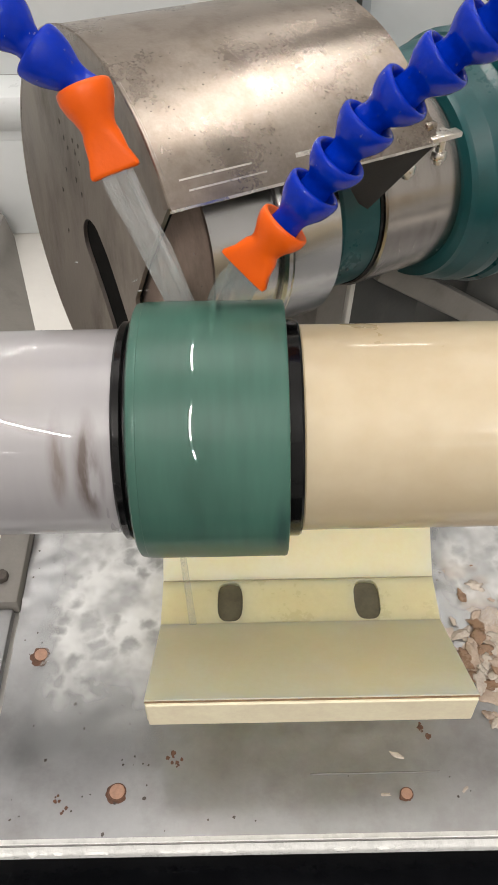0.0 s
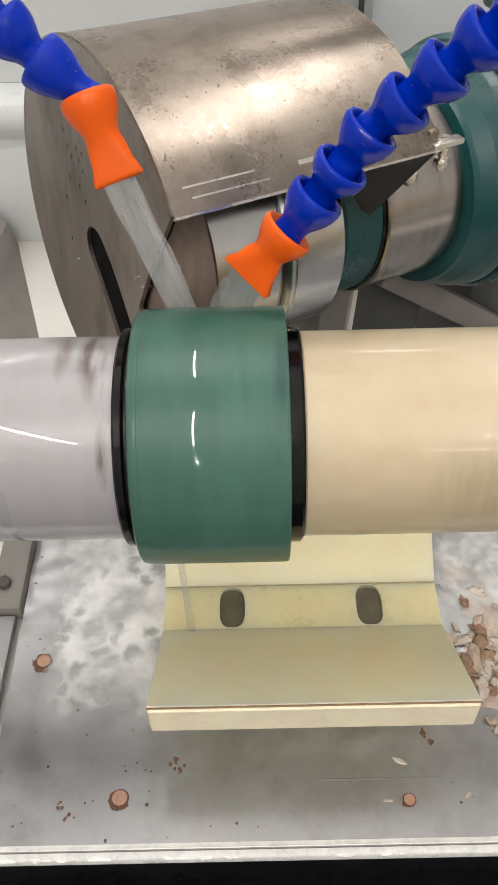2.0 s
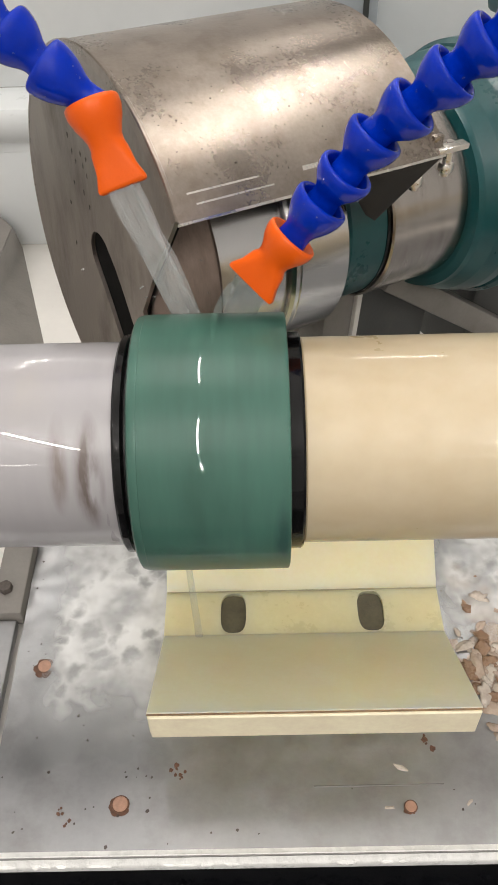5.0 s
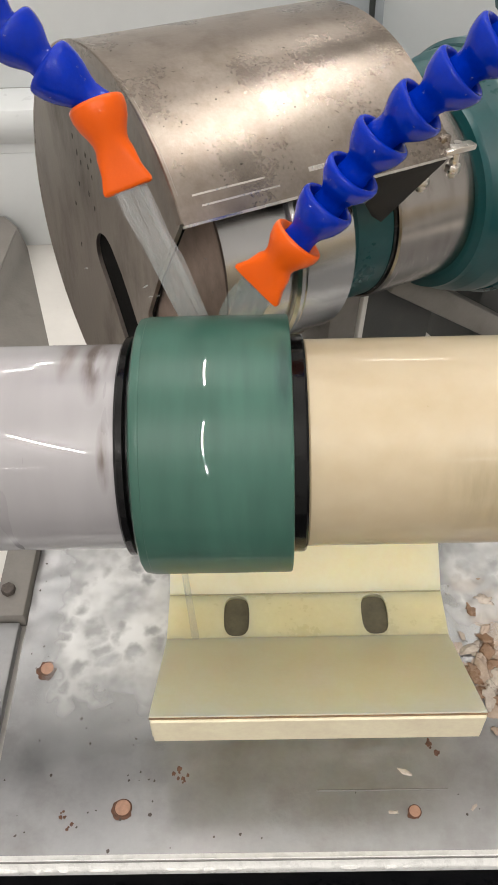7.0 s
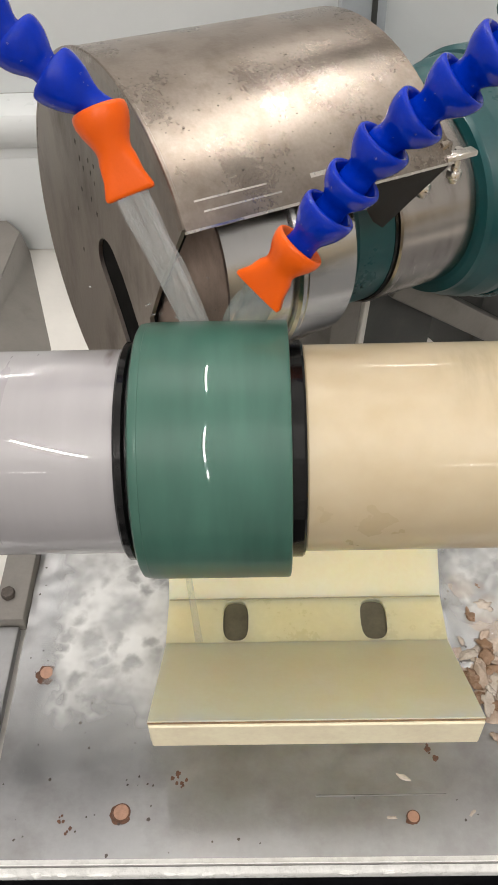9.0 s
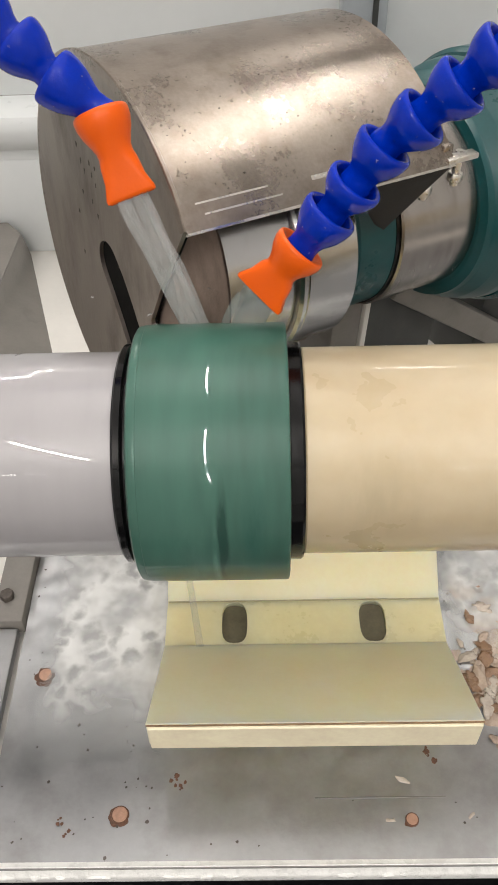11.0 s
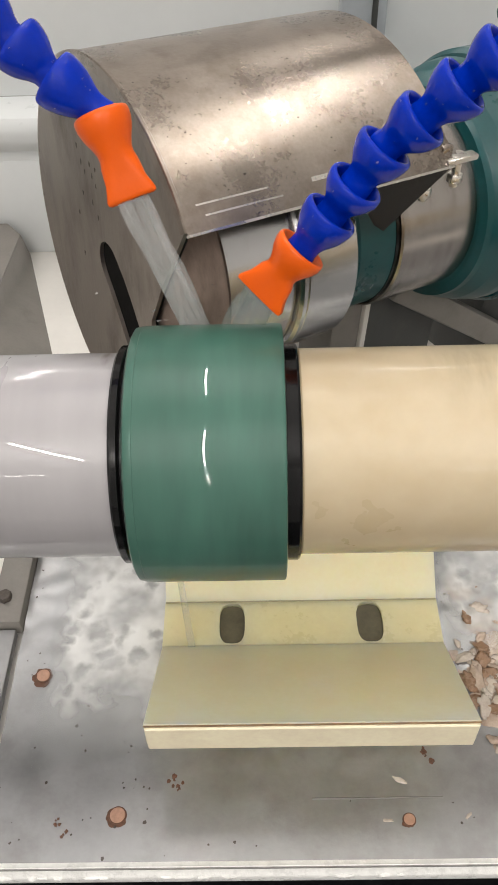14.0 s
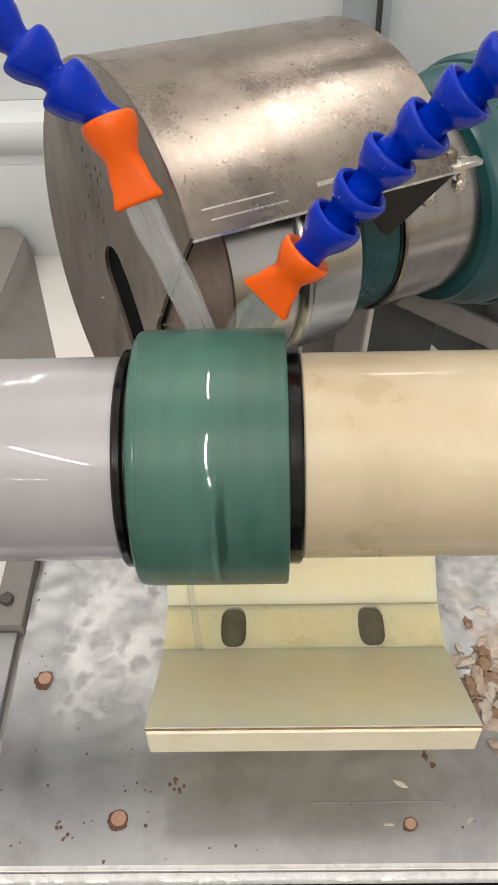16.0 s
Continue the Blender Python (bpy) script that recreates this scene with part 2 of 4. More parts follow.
TRAY = material("wet_stainless_tray", (0.40, 0.405, 0.415), 0.44, 0.85, 0.14, 14, 160, 0.08, rough_vary=0.12, patch=(0.31, 0.305, 0.305), patch_cut=0.50, patch_soft=0.22, patch_scale=16)
RIM = material("white_sealed_rim", (0.88, 0.88, 0.86), 0.3, 0.0, 0.10, 60, 300, 0.4, coat=0.4)
WATER = water_material("coolant_water", 0.08, 0.15, 120.0, 0.12, 0.45)
BEAD = water_material("clear_water_bead", 0.02, 0.05, 120.0, 0.0, 2.0)
SPRAY = water_material("white_coolant_spray", 0.1, 0.095, 240.0, 0.1, 0.3)
FILM = sheen_material("thin_coolant_film")
RUST = material("rusty_steel", (0.16, 0.075, 0.045), 0.6, 0.1, 0.3, 220, 900, 0.4, dark=(0.09, 0.05, 0.035))
RUST_HEAD = material("copper_brown_bolt_head", (0.48, 0.285, 0.205), 0.45, 0.3, 0.2, 200, 900, 0.2)
GRIT = material("dark_grit", (0.10, 0.085, 0.075), 0.8, 0.0, 0.4, 200)
MUD = material("brown_sludge", (0.50, 0.41, 0.34), 0.22, 0.0, 0.3, 60, 300, 0.3, dark=(0.36, 0.27, 0.21), coat=0.4)
MUD_DARK = material("rusty_sludge", (0.31, 0.195, 0.125), 0.3, 0.0, 0.3, 90, 400, 0.3, coat=0.3)
CHIP = material("pale_swarf_flake", (0.58, 0.49, 0.42), 0.25, 0.0, 0.2, 60, 500, 0.1, second=(0.74, 0.68, 0.60), coat=0.4)
BLUE = material("blue_acetal", (0.0004, 0.025, 0.41), 0.12, 0.0, 0.15, 60, 500, 0.15, bump_scale=240, coat=0.22, spec=0.16, rough_vary=0.03)
ORANGE = material("orange_acetal", (0.82, 0.112, 0.002), 0.34, 0.0, 0.03, 60, 600, 0.08, coat=0.08, spec=0.3, rough_vary=0.04)
WHITE_PANEL = material("white_enamel_panel", (0.74, 0.765, 0.77), 0.35, 0.0, 0.03, 4, 60)
WHITE_BED = material("cream_white_bed_paint", (0.74, 0.72, 0.68), 0.45, 0.0, 0.05, 12, 120, 0.05, patch=(0.60, 0.57, 0.53), patch_cut=0.62, patch_scale=18)
GREY_CAST = material("grey_painted_casting", (0.215, 0.20, 0.183), 0.5, 0.0, 0.12, 26, 260, 0.12, patch=(0.165, 0.148, 0.132), patch_cut=0.56, patch_soft=0.2, patch_scale=24)
GREY_DARK = material("dark_grey_casting", (0.060, 0.062, 0.060), 0.45, 0.0, 0.15, 26, 260, 0.12, patch=(0.10, 0.097, 0.09), patch_cut=0.55, patch_soft=0.3, patch_scale=30)
POST = material("grey_aluminium_post", (0.40, 0.43, 0.46), 0.4, 0.0, 0.06, 30)
ROOM = material("white_workshop_paint", (0.80, 0.80, 0.79), 0.7, 0.0, 0.04, 1.5, 20)
ROOF = material("pale_roof_paint", (0.85, 0.85, 0.84), 0.7, 0.0, 0.04, 2.0, 20)
CONCRETE = material("grey_concrete_floor", (0.30, 0.30, 0.29), 0.6, 0.0, 0.12, 2.0, 40)


# ---- mesh tools ----
def link_mesh(name, bm, mat, parent=None, label="", sharp=35):
    bmesh.ops.recalc_face_normals(bm, faces=bm.faces)
    for f in bm.faces:
        f.smooth = True
    for e in bm.edges:
        if len(e.link_faces) == 2 and e.calc_face_angle(0) > radians(sharp):
            e.smooth = False
    me = bpy.data.meshes.new(name)
    bm.to_mesh(me)
    bm.free()
    me.materials.append(mat)
    ob = new(name, me)
    if parent:
        ob.parent = parent
    if label:
        ob["label"] = label
    return ob


def part(name, bm, mat, parent, label="", sharp=35):
    return link_mesh(name, bm, mat, parent, label, sharp)


def base(name, m, label, category, group="", kind=""):
    e = new(name)
    e.matrix_world = m
    return tagged(e, label, category, group, kind)


def lathe(profile, n=96, bm=None, start=0.0, end=360.0):
    """A solid turned about the local x axis from (x, radius) points; a closed profile when it ends where it began."""
    bm = bm or bmesh.new()
    dense = [profile[0]]
    for (xa, ra), (xb, rb) in zip(profile, profile[1:]):
        far = math.hypot(xb - xa, rb - ra)
        if far > 0.006:
            k = 0.0005 / far
            dense += [(xa + (xb - xa) * k, ra + (rb - ra) * k), (xb - (xb - xa) * k, rb - (rb - ra) * k)]
        dense.append((xb, rb))
    profile = dense
    full = abs(end - start) >= 359.9
    rings = []
    for i in range(n if full else n + 1):
        a = radians(start + (end - start) * i / n)
        rings.append([bm.verts.new((x, -r * math.cos(a), r * math.sin(a))) for x, r in profile])
    for i in range(len(rings) if full else len(rings) - 1):
        p, q = rings[i], rings[(i + 1) % len(rings)]
        for j in range(len(profile) - 1):
            bm.faces.new((p[j], p[j + 1], q[j + 1], q[j]))
    if not full:
        for r in (rings[0], rings[-1]):
            if len(r) > 3:
                bm.faces.new(r[:-1])
    bmesh.ops.remove_doubles(bm, verts=bm.verts, dist=1e-6)
    return bm


def box(x0, x1, y0, y1, z0, z1, bevel=0.0, segments=2, bm=None):
    bm = bm or bmesh.new()
    got = bmesh.ops.create_cube(bm, size=1)["verts"]
    for v in got:
        v.co = Vector(((x0 + x1) / 2 + v.co.x * (x1 - x0), (y0 + y1) / 2 + v.co.y * (y1 - y0), (z0 + z1) / 2 + v.co.z * (z1 - z0)))
    if bevel:
        es = list({e for v in got for e in v.link_edges})
        bmesh.ops.bevel(bm, geom=es, offset=bevel, segments=segments, affect="EDGES", profile=0.5)
    return bm


def plate(outline, thick, holes=(), bevel=0.0):
    """A flat plate in the local yz plane, from x = 0 to x = thick, with holes through it."""
    bm = bmesh.new()
    edges = []
    for loop in (outline, *holes):
        vs = [bm.verts.new((0, y, z)) for y, z in loop]
        edges += [bm.edges.new((vs[i], vs[(i + 1) % len(vs)])) for i in range(len(vs))]
    bmesh.ops.triangle_fill(bm, use_beauty=True, use_dissolve=False, edges=edges)
    got = bmesh.ops.extrude_face_region(bm, geom=list(bm.faces))
    bmesh.ops.translate(bm, verts=[v for v in got["geom"] if isinstance(v, bmesh.types.BMVert)], vec=(thick, 0, 0))
    return bm


def prism(outline, x0, x1, bevel=0.0, segments=2):
    """A bar whose section in yz is the outline, from x0 to x1."""
    bm = bmesh.new()
    vs = [bm.verts.new((x0, y, z)) for y, z in outline]
    f = bm.faces.new(vs)
    got = bmesh.ops.extrude_face_region(bm, geom=[f])
    bmesh.ops.translate(bm, verts=[v for v in got["geom"] if isinstance(v, bmesh.types.BMVert)], vec=(x1 - x0, 0, 0))
    if bevel:
        bmesh.ops.bevel(bm, geom=list(bm.edges), offset=bevel, segments=segments, affect="EDGES", profile=0.5)
    return bm


def blob(bm, x, y, z, r, flat=1.0, rough=0.35, seed=0.0, sub=2):
    got = bmesh.ops.create_icosphere(bm, subdivisions=sub, radius=1.0)["verts"]
    for v in got:
        k = 1 + rough * noise.noise(v.co * 1.7 + Vector((seed * 7.3, seed * 3.1, seed)))
        v.co = Vector((x, y, z)) + Vector((v.co.x * r * k, v.co.y * r * k, v.co.z * r * k * flat))
    return bm


def sweep(points, radii, n=12, squash=None):
    """A tube through points, with a radius at each and optionally a width factor across the picture."""
    bm = bmesh.new()
    rings = []
    for i, p in enumerate(points):
        p = Vector(p)
        way = (Vector(points[min(i + 1, len(points) - 1)]) - Vector(points[max(i - 1, 0)])).normalized()
        side = way.cross(Vector((0, -0.6, 0.8))).normalized()
        up = side.cross(way).normalized()
        k = squash[i] if squash else 1.0
        rings.append([bm.verts.new(p + side * (radii[i] * k * math.cos(2 * math.pi * j / n)) + up * (radii[i] * math.sin(2 * math.pi * j / n))) for j in range(n)])
    for a, b in zip(rings, rings[1:]):
        for j in range(n):
            bm.faces.new((a[j], a[(j + 1) % n], b[(j + 1) % n], b[j]))
    bm.faces.new(rings[0])
    bm.faces.new(rings[-1])
    return bm


# ---- room ----
def structure(name, bm, mat, label):
    return tagged(link_mesh(name, bm, mat), label, name.split("_")[0], kind="structure")


structure("floor", box(-4, 4, -7, 5, ROOM_FLOOR - 0.1, ROOM_FLOOR), CONCRETE, "grey concrete workshop floor under the machine")
structure("ceiling", box(-4, 4, -7, 5, CEILING, CEILING + 0.1), ROOF, "pale grey workshop roof above the lamps")
structure("wall_north", box(-4.1, 4.1, 5, 5.1, ROOM_FLOOR, CEILING), ROOM, "plain white workshop wall behind the machine")
structure("wall_south", box(-4.1, 4.1, -7.1, -7, ROOM_FLOOR, CEILING), ROOM, "plain white workshop wall behind the camera")
structure("wall_west", box(-4.1, -4, -7, 5, ROOM_FLOOR, CEILING), ROOM, "plain white workshop wall beside the machine")
structure("wall_east", box(4, 4.1, -7, 5, ROOM_FLOOR, CEILING), ROOM, "plain white workshop wall beside the machine")

# ---- machine bed and enclosure ----
BED = -0.030
bed = base("machine_bed", pose(0, 0, 0), "cream-white painted machine bed under the grinding head", "machine bed", kind="structure")
part("bed_top", box(-0.75, 0.75, -0.14, 0.62, BED - 0.06, BED, 0.004), WHITE_BED, bed)
part("bed_base", box(-0.70, 0.70, -0.10, 0.60, ROOM_FLOOR, BED - 0.06), WHITE_BED, bed)

enclosure = base("back_panel", pose(0, 0.6, 0), "white enamelled enclosure panel standing behind the grinder", "panel", kind="structure")
part("upper_panel", box(-1.0, 1.0, 0.03, 0.05, 0.165, 0.43, 0.002), WHITE_PANEL, enclosure)
part("lower_panel", box(-1.0, 1.0, 0.0, 0.05, BED, 0.10, 0.002), WHITE_PANEL, enclosure)
ledge = [(0.03, 0.165), (0.0, 0.163), (-0.012, 0.158), (-0.018, 0.148), (-0.018, 0.135), (-0.012, 0.122), (0.0, 0.112), (0.0, 0.10), (0.03, 0.10)]
part("ledge", prism(ledge, -1.0, 1.0), WHITE_PANEL, enclosure, "rounded white ledge")

post = base("enclosure_post", pose(0.114, 0.60, 0), "grey aluminium post in front of the white panel", "post", kind="structure")
part("post_profile", box(-0.024, 0.024, -0.01, 0.028, 0.166, 0.43, 0.002), POST, post)
part("post_groove", box(0.008, 0.014, -0.0125, -0.0105, 0.166, 0.43), GREY_DARK, post)

mat = base("rubber_apron", pose(0, 0, 0), "black rubber apron hanging in front of the tray", "apron")
part("apron_sheet", box(-0.8, 0.8, -0.60, -0.140, -0.075, -0.068, 0.002), BLACK_GAP, mat)
part("hem", box(-0.8, 0.8, -0.186, -0.180, -0.0682, -0.0655, 0.001), BLACK_GAP, mat, "raised wet hem")

# ---- grinding head: its axis is the local x ----
U = Vector((0.86107, 0.50289, -0.07527)).normalized()
B = Vector((0.0650, 0.03796, 0.99716)).normalized()
V = B.cross(U).normalized()
HEAD = Matrix.Translation((-0.10487, 0.16002, 0.24497)) @ Matrix((U, V, B)).transposed().to_4x4()


def arc(r, a0, a1, n):
    return [(-r * math.cos(radians(a0 + (a1 - a0) * i / n)), r * math.sin(radians(a0 + (a1 - a0) * i / n))) for i in range(n + 1)]


R_GUARD, GUARD_LEN = 0.1440, 0.195
guard = base("wheel_guard", HEAD, "worn stainless steel wheel guard with a curved cover", "machine guard")
part("cover", lathe([(0.0, R_GUARD), (GUARD_LEN, R_GUARD), (GUARD_LEN, R_GUARD + 0.0025), (0.0, R_GUARD + 0.0025), (0.0, R_GUARD)], 72, None, 39.0, 261.0), STAINLESS, guard, "scuffed curved steel sheet")
# a bent slot: half rounds at its ends, joined along a gentle curve
MID = [(0.0085 - 0.0405 * k - 0.012 * k * k, 0.000 - 0.034 * k - 0.030 * k * k) for k in (0.0, 0.25, 0.5, 0.75, 1.0)]
slot = [(MID[0][0] + 0.0185 * math.cos(radians(a)), MID[0][1] + 0.0185 * math.sin(radians(a))) for a in range(-45, 136, 15)]
slot += [(y - 0.0138, z + 0.0138) for y, z in MID[1:-1]]
slot += [(MID[-1][0] + 0.0215 * math.cos(radians(a)), MID[-1][1] + 0.0215 * math.sin(radians(a))) for a in range(135, 316, 15)]
slot += [(y + 0.0138, z - 0.0138) for y, z in MID[-2:0:-1]]
face = arc(R_GUARD - 0.0005, 39.5, 262, 60) + [(-0.088, -0.112), (-0.0595, -0.004), (-0.078, 0.034)]
part("side_plate", plate(face, 0.003, [slot]), STAINLESS_FACE, guard, "dull steel side plate with a slot")
edge_band = lathe([(-0.0012, R_GUARD - 0.0045), (-0.0012, R_GUARD + 0.0026), (-0.0004, R_GUARD + 0.0034), (0.0016, R_GUARD + 0.0034), (0.0022, R_GUARD + 0.0026), (-0.0002, R_GUARD + 0.0026), (-0.0002, R_GUARD - 0.0045), (-0.0012, R_GUARD - 0.0045)], 72, None, 39.2, 128.0)
# Added near-black sheet where only shade lies behind the slot.
slot_shade = plate(face, 0.0015)
bmesh.ops.translate(slot_shade, verts=slot_shade.verts, vec=(0.0032, 0, 0))
part("slot_shade", slot_shade, GUARD_DARK, guard, "dark sheet standing in for the shade behind the slot")
part("rim_band", edge_band, STAINLESS, guard, "welded rim of the side plate")
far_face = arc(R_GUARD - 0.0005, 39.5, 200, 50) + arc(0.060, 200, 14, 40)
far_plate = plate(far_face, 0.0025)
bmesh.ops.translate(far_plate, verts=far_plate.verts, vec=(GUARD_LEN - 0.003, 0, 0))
part("inner_plate", far_plate, GUARD_DARK, guard, "dark inner side plate")
# folded lip along the front edge of the cover, with its bright creases
RL = R_GUARD + 0.0026
front_lip = part("front_lip", lathe([(0.0, RL), (GUARD_LEN, RL), (GUARD_LEN, RL + 0.0009), (0.0, RL + 0.0009), (0.0, RL)], 6, None, 38.6, 45.0), STAINLESS, guard, "folded front lip")
part("cut_edge", lathe([(0.0, RL - 0.0020), (GUARD_LEN, RL - 0.0020), (GUARD_LEN, RL + 0.0012), (0.0, RL + 0.0012), (0.0, RL - 0.0020)], 2, None, 38.0, 38.58), EDGE, front_lip, "bright cut edge")
for x0, x1, a0 in ((0.010, 0.058, 44.2), (0.014, 0.066, 41.6), (0.088, 0.122, 43.2), (0.128, 0.18, 44.4)):
    part("crease", lathe([(x0, RL + 0.0009), (x0 + 0.008, RL + 0.0012), (x1 - 0.012, RL + 0.0012), (x1, RL + 0.0009), (x0, RL + 0.0009)], 2, None, a0, a0 + (0.42 if x0 != 0.088 else 1.1)), EDGE, front_lip, "bright worn crease")
for y, z in [(0.0476, 0.0634), (0.0418, 0.059), (0.0284, 0.0609), (0.0228, 0.0561), (0.0488, 0.0397), (0.0313, 0.0402), (0.0231, 0.0326), (0.0607, 0.0183), (0.0315, 0.0685), (0.0218, 0.0687), (0.0586, -0.0153), (0.053, 0.0733)]:
    bm = bmesh.new()
    blob(bm, 0, 0, 0, 0.0016, 1.0, 0.8, y * 900, 1)
    for vtx in bm.verts:
        vtx.co = Vector((-0.0001 + vtx.co.x * 0.15, y + vtx.co.y * 0.8, z + vtx.co.z * 1.5))
    part("pit", bm, PIT, guard)
for sx, ang in [(0.0099, 79.1), (0.0469, 48.7), (0.0876, 73.4), (0.0497, 65.5), (0.1144, 77.6), (0.1762, 77.8), (0.0298, 53.5), (0.1448, 85.9), (0.0142, 54.1), (0.111, 49.1), (0.0964, 59.2)]:
    bm = bmesh.new()
    blob(bm, 0, 0, 0, 0.0003 + 0.0004 * abs(math.sin(ang * 5)), 1.0, 0.9, ang * 3.7, 1)
    c, d = math.cos(radians(ang)), math.sin(radians(ang))
    for vtx in bm.verts:
        r = R_GUARD + 0.0026 + vtx.co.x * 0.12
        vtx.co = Vector((sx + vtx.co.y * 1.3, -r * c + vtx.co.z * d, r * d + vtx.co.z * c))
    part("pit", bm, PIT, guard)

pit_rng = random.Random(9)
for i in range(34):
    sx, ang = pit_rng.uniform(0.006, 0.188), pit_rng.gauss(66, 14)
    if not 44 < ang < 110:
        continue
    bm = bmesh.new()
    blob(bm, 0, 0, 0, pit_rng.uniform(0.00015, 0.00042), 1.0, 0.9, i * 1.3, 1)
    c, d = math.cos(radians(ang)), math.sin(radians(ang))
    for vtx in bm.verts:
        r = R_GUARD + 0.0026 + vtx.co.x * 0.15
        vtx.co = Vector((sx + vtx.co.y * 1.5, -r * c + vtx.co.z * d, r * d + vtx.co.z * c))
    part("pit", bm, PIT, guard)

wheel = base("grinding_wheel", HEAD, "brown resin grinding wheel turning under the guard", "grinding wheel")
part("hub", lathe([(0.0455, 0.004), (0.0455, 0.016), (0.0458, 0.019), (0.0459, 0.004), (0.0455, 0.004)], 40), STEEL, wheel, "steel hub nut")
part("abrasive_rim", lathe([(0.008, 0.02), (0.008, 0.088), (0.010, 0.090), (0.043, 0.090), (0.045, 0.088), (0.045, 0.02), (0.008, 0.02)], 72), WHEEL, wheel, "coarse brown abrasive")

spindle = base("wheel_spindle", HEAD, "bright turned steel spindle carrying the grinding wheel", "spindle")
part("wheel_flange", lathe([(0.046, 0.02), (0.046, 0.083), (0.048, 0.085), (0.100, 0.085), (0.101, 0.084), (0.101, 0.02), (0.046, 0.02)], 96), STEEL, spindle, "polished wheel flange")
part("flange_ring", lathe([(0.1012, 0.02), (0.1012, 0.089), (0.1035, 0.091), (0.1065, 0.091), (0.108, 0.089), (0.108, 0.02), (0.1012, 0.02)], 96), STEEL, spindle)
part("collar", lathe([(0.1082, 0.02), (0.1082, 0.087), (0.110, 0.0885), (0.150, 0.0885), (0.1525, 0.086), (0.1525, 0.02), (0.1082, 0.02)], 96), STEEL, spindle, "wide polished collar")
part("shaft_neck", lathe([(0.1526, 0.02), (0.1526, 0.071), (0.161, 0.071), (0.161, 0.02), (0.1526, 0.02)], 64), GUARD_DARK, spindle)
part("teal_ring", lathe([(0.161, 0.02), (0.161, 0.073), (0.163, 0.075), (0.1948, 0.075), (0.1948, 0.02), (0.161, 0.02)], 96), TEAL, spindle, "teal painted bearing ring")
part("seal", lathe([(0.1949, 0.02), (0.1949, 0.0757), (0.1980, 0.0757), (0.1980, 0.02), (0.1949, 0.02)], 96), BLACK_RUBBER, spindle, "black rubber seal")
part("bearing_sleeve", lathe([(0.1985, 0.02), (0.1985, 0.077), (0.200, 0.0785), (0.2705, 0.0785), (0.2705, 0.02), (0.1985, 0.02)], 96), SLEEVE, spindle, "brushed steel bearing sleeve")

motor = base("spindle_motor", HEAD @ Matrix.Translation((0.008, -0.002, -0.0015)), "teal enamelled spindle motor behind the guard", "motor")
part("end_bell", lathe([(0.2630, 0.02), (0.2630, 0.080), (0.2645, 0.087), (0.270, 0.088), (0.282, 0.0945), (0.297, 0.0995), (0.306, 0.101), (0.306, 0.02), (0.2630, 0.02)], 96), TEAL, motor, "domed teal end bell")
part("housing", lathe([(0.3062, 0.02), (0.3062, 0.0985), (0.311, 0.0985), (0.3125, 0.1025), (0.318, 0.1060), (0.52, 0.1060), (0.52, 0.02), (0.3062, 0.02)], 96), TEAL, motor, "broad teal motor housing")
part("terminal_box", box(0.36, 0.47, -0.05, 0.05, 0.110, 0.160, 0.008), TEAL, motor)

flap_thing = base("rubber_flap", Matrix.Identity(4), "dark rubber splash flap hanging from the guard's lip", "splash flap")
flap = bmesh.new()
tops = [HEAD @ Vector((sx, -R_GUARD * math.cos(radians(39)) - 0.001, R_GUARD * math.sin(radians(39)) - 0.0015)) for sx in (0.118, GUARD_LEN)]
lows = [Vector((0.0800, 0.1715, 0.2722)), Vector((0.0866, 0.1700, 0.2683))]
ring = [tops[0], lows[0], lows[1], tops[1]]
fvs = [flap.verts.new(p) for p in ring]
flap.faces.new(fvs)
got = bmesh.ops.extrude_face_region(flap, geom=list(flap.faces))
bmesh.ops.translate(flap, verts=[v for v in got["geom"] if isinstance(v, bmesh.types.BMVert)], vec=(0.0006, 0.002, -0.0008))
part("flap_sheet", flap, FLAP, flap_thing)

clamp = base("guard_clamp", HEAD @ Matrix.Translation((GUARD_LEN, -R_GUARD * math.cos(radians(39)), R_GUARD * math.sin(radians(39)))), "small steel clamp bar and bolts at the guard's end", "clamp")
part("clamp_bar", box(-0.006, 0.020, -0.004, 0.004, 0.001, 0.005, 0.001), EDGE, clamp)
part("clamp_block", box(-0.007, 0.002, 0.002, 0.009, 0.0045, 0.012, 0.0015), STAINLESS, clamp)
for bx, by, bz in ((0.010, 0.004, -0.013), (-0.004, 0.016, -0.026)):
    bolt = bmesh.new()
    bmesh.ops.create_cone(bolt, cap_ends=True, segments=6, radius1=0.0055, radius2=0.0055, depth=0.006)
    bmesh.ops.bevel(bolt, geom=list(bolt.edges), offset=0.0006, segments=1, affect="EDGES")
    bmesh.ops.translate(bolt, verts=bolt.verts, vec=(bx, by, bz))
    part("bolt_head", bolt, EDGE, clamp)
    shank = bmesh.new()
    bmesh.ops.create_cone(shank, cap_ends=True, segments=16, radius1=0.003, radius2=0.003, depth=0.024)
    bmesh.ops.translate(shank, verts=shank.verts, vec=(bx, by, bz + 0.006))
    part("bolt_shank", shank, EDGE, clamp)

bracket = base("head_bracket", HEAD, "grey painted casting that carries the grinding head", "bracket")
part("web", box(0.246, 0.334, 0.0, 0.03, -0.272, -0.086, 0.003), GREY_DARK, bracket, "dark grey web plate")
part("rib", box(0.239, 0.2455, -0.003, 0.03, -0.272, -0.086, 0.002), WHITE_BED, bracket, "pale stiffening rib")
part("column", box(0.205, 0.2385, -0.001, 0.05, -0.272, -0.080, 0.004), GREY_CAST, bracket)
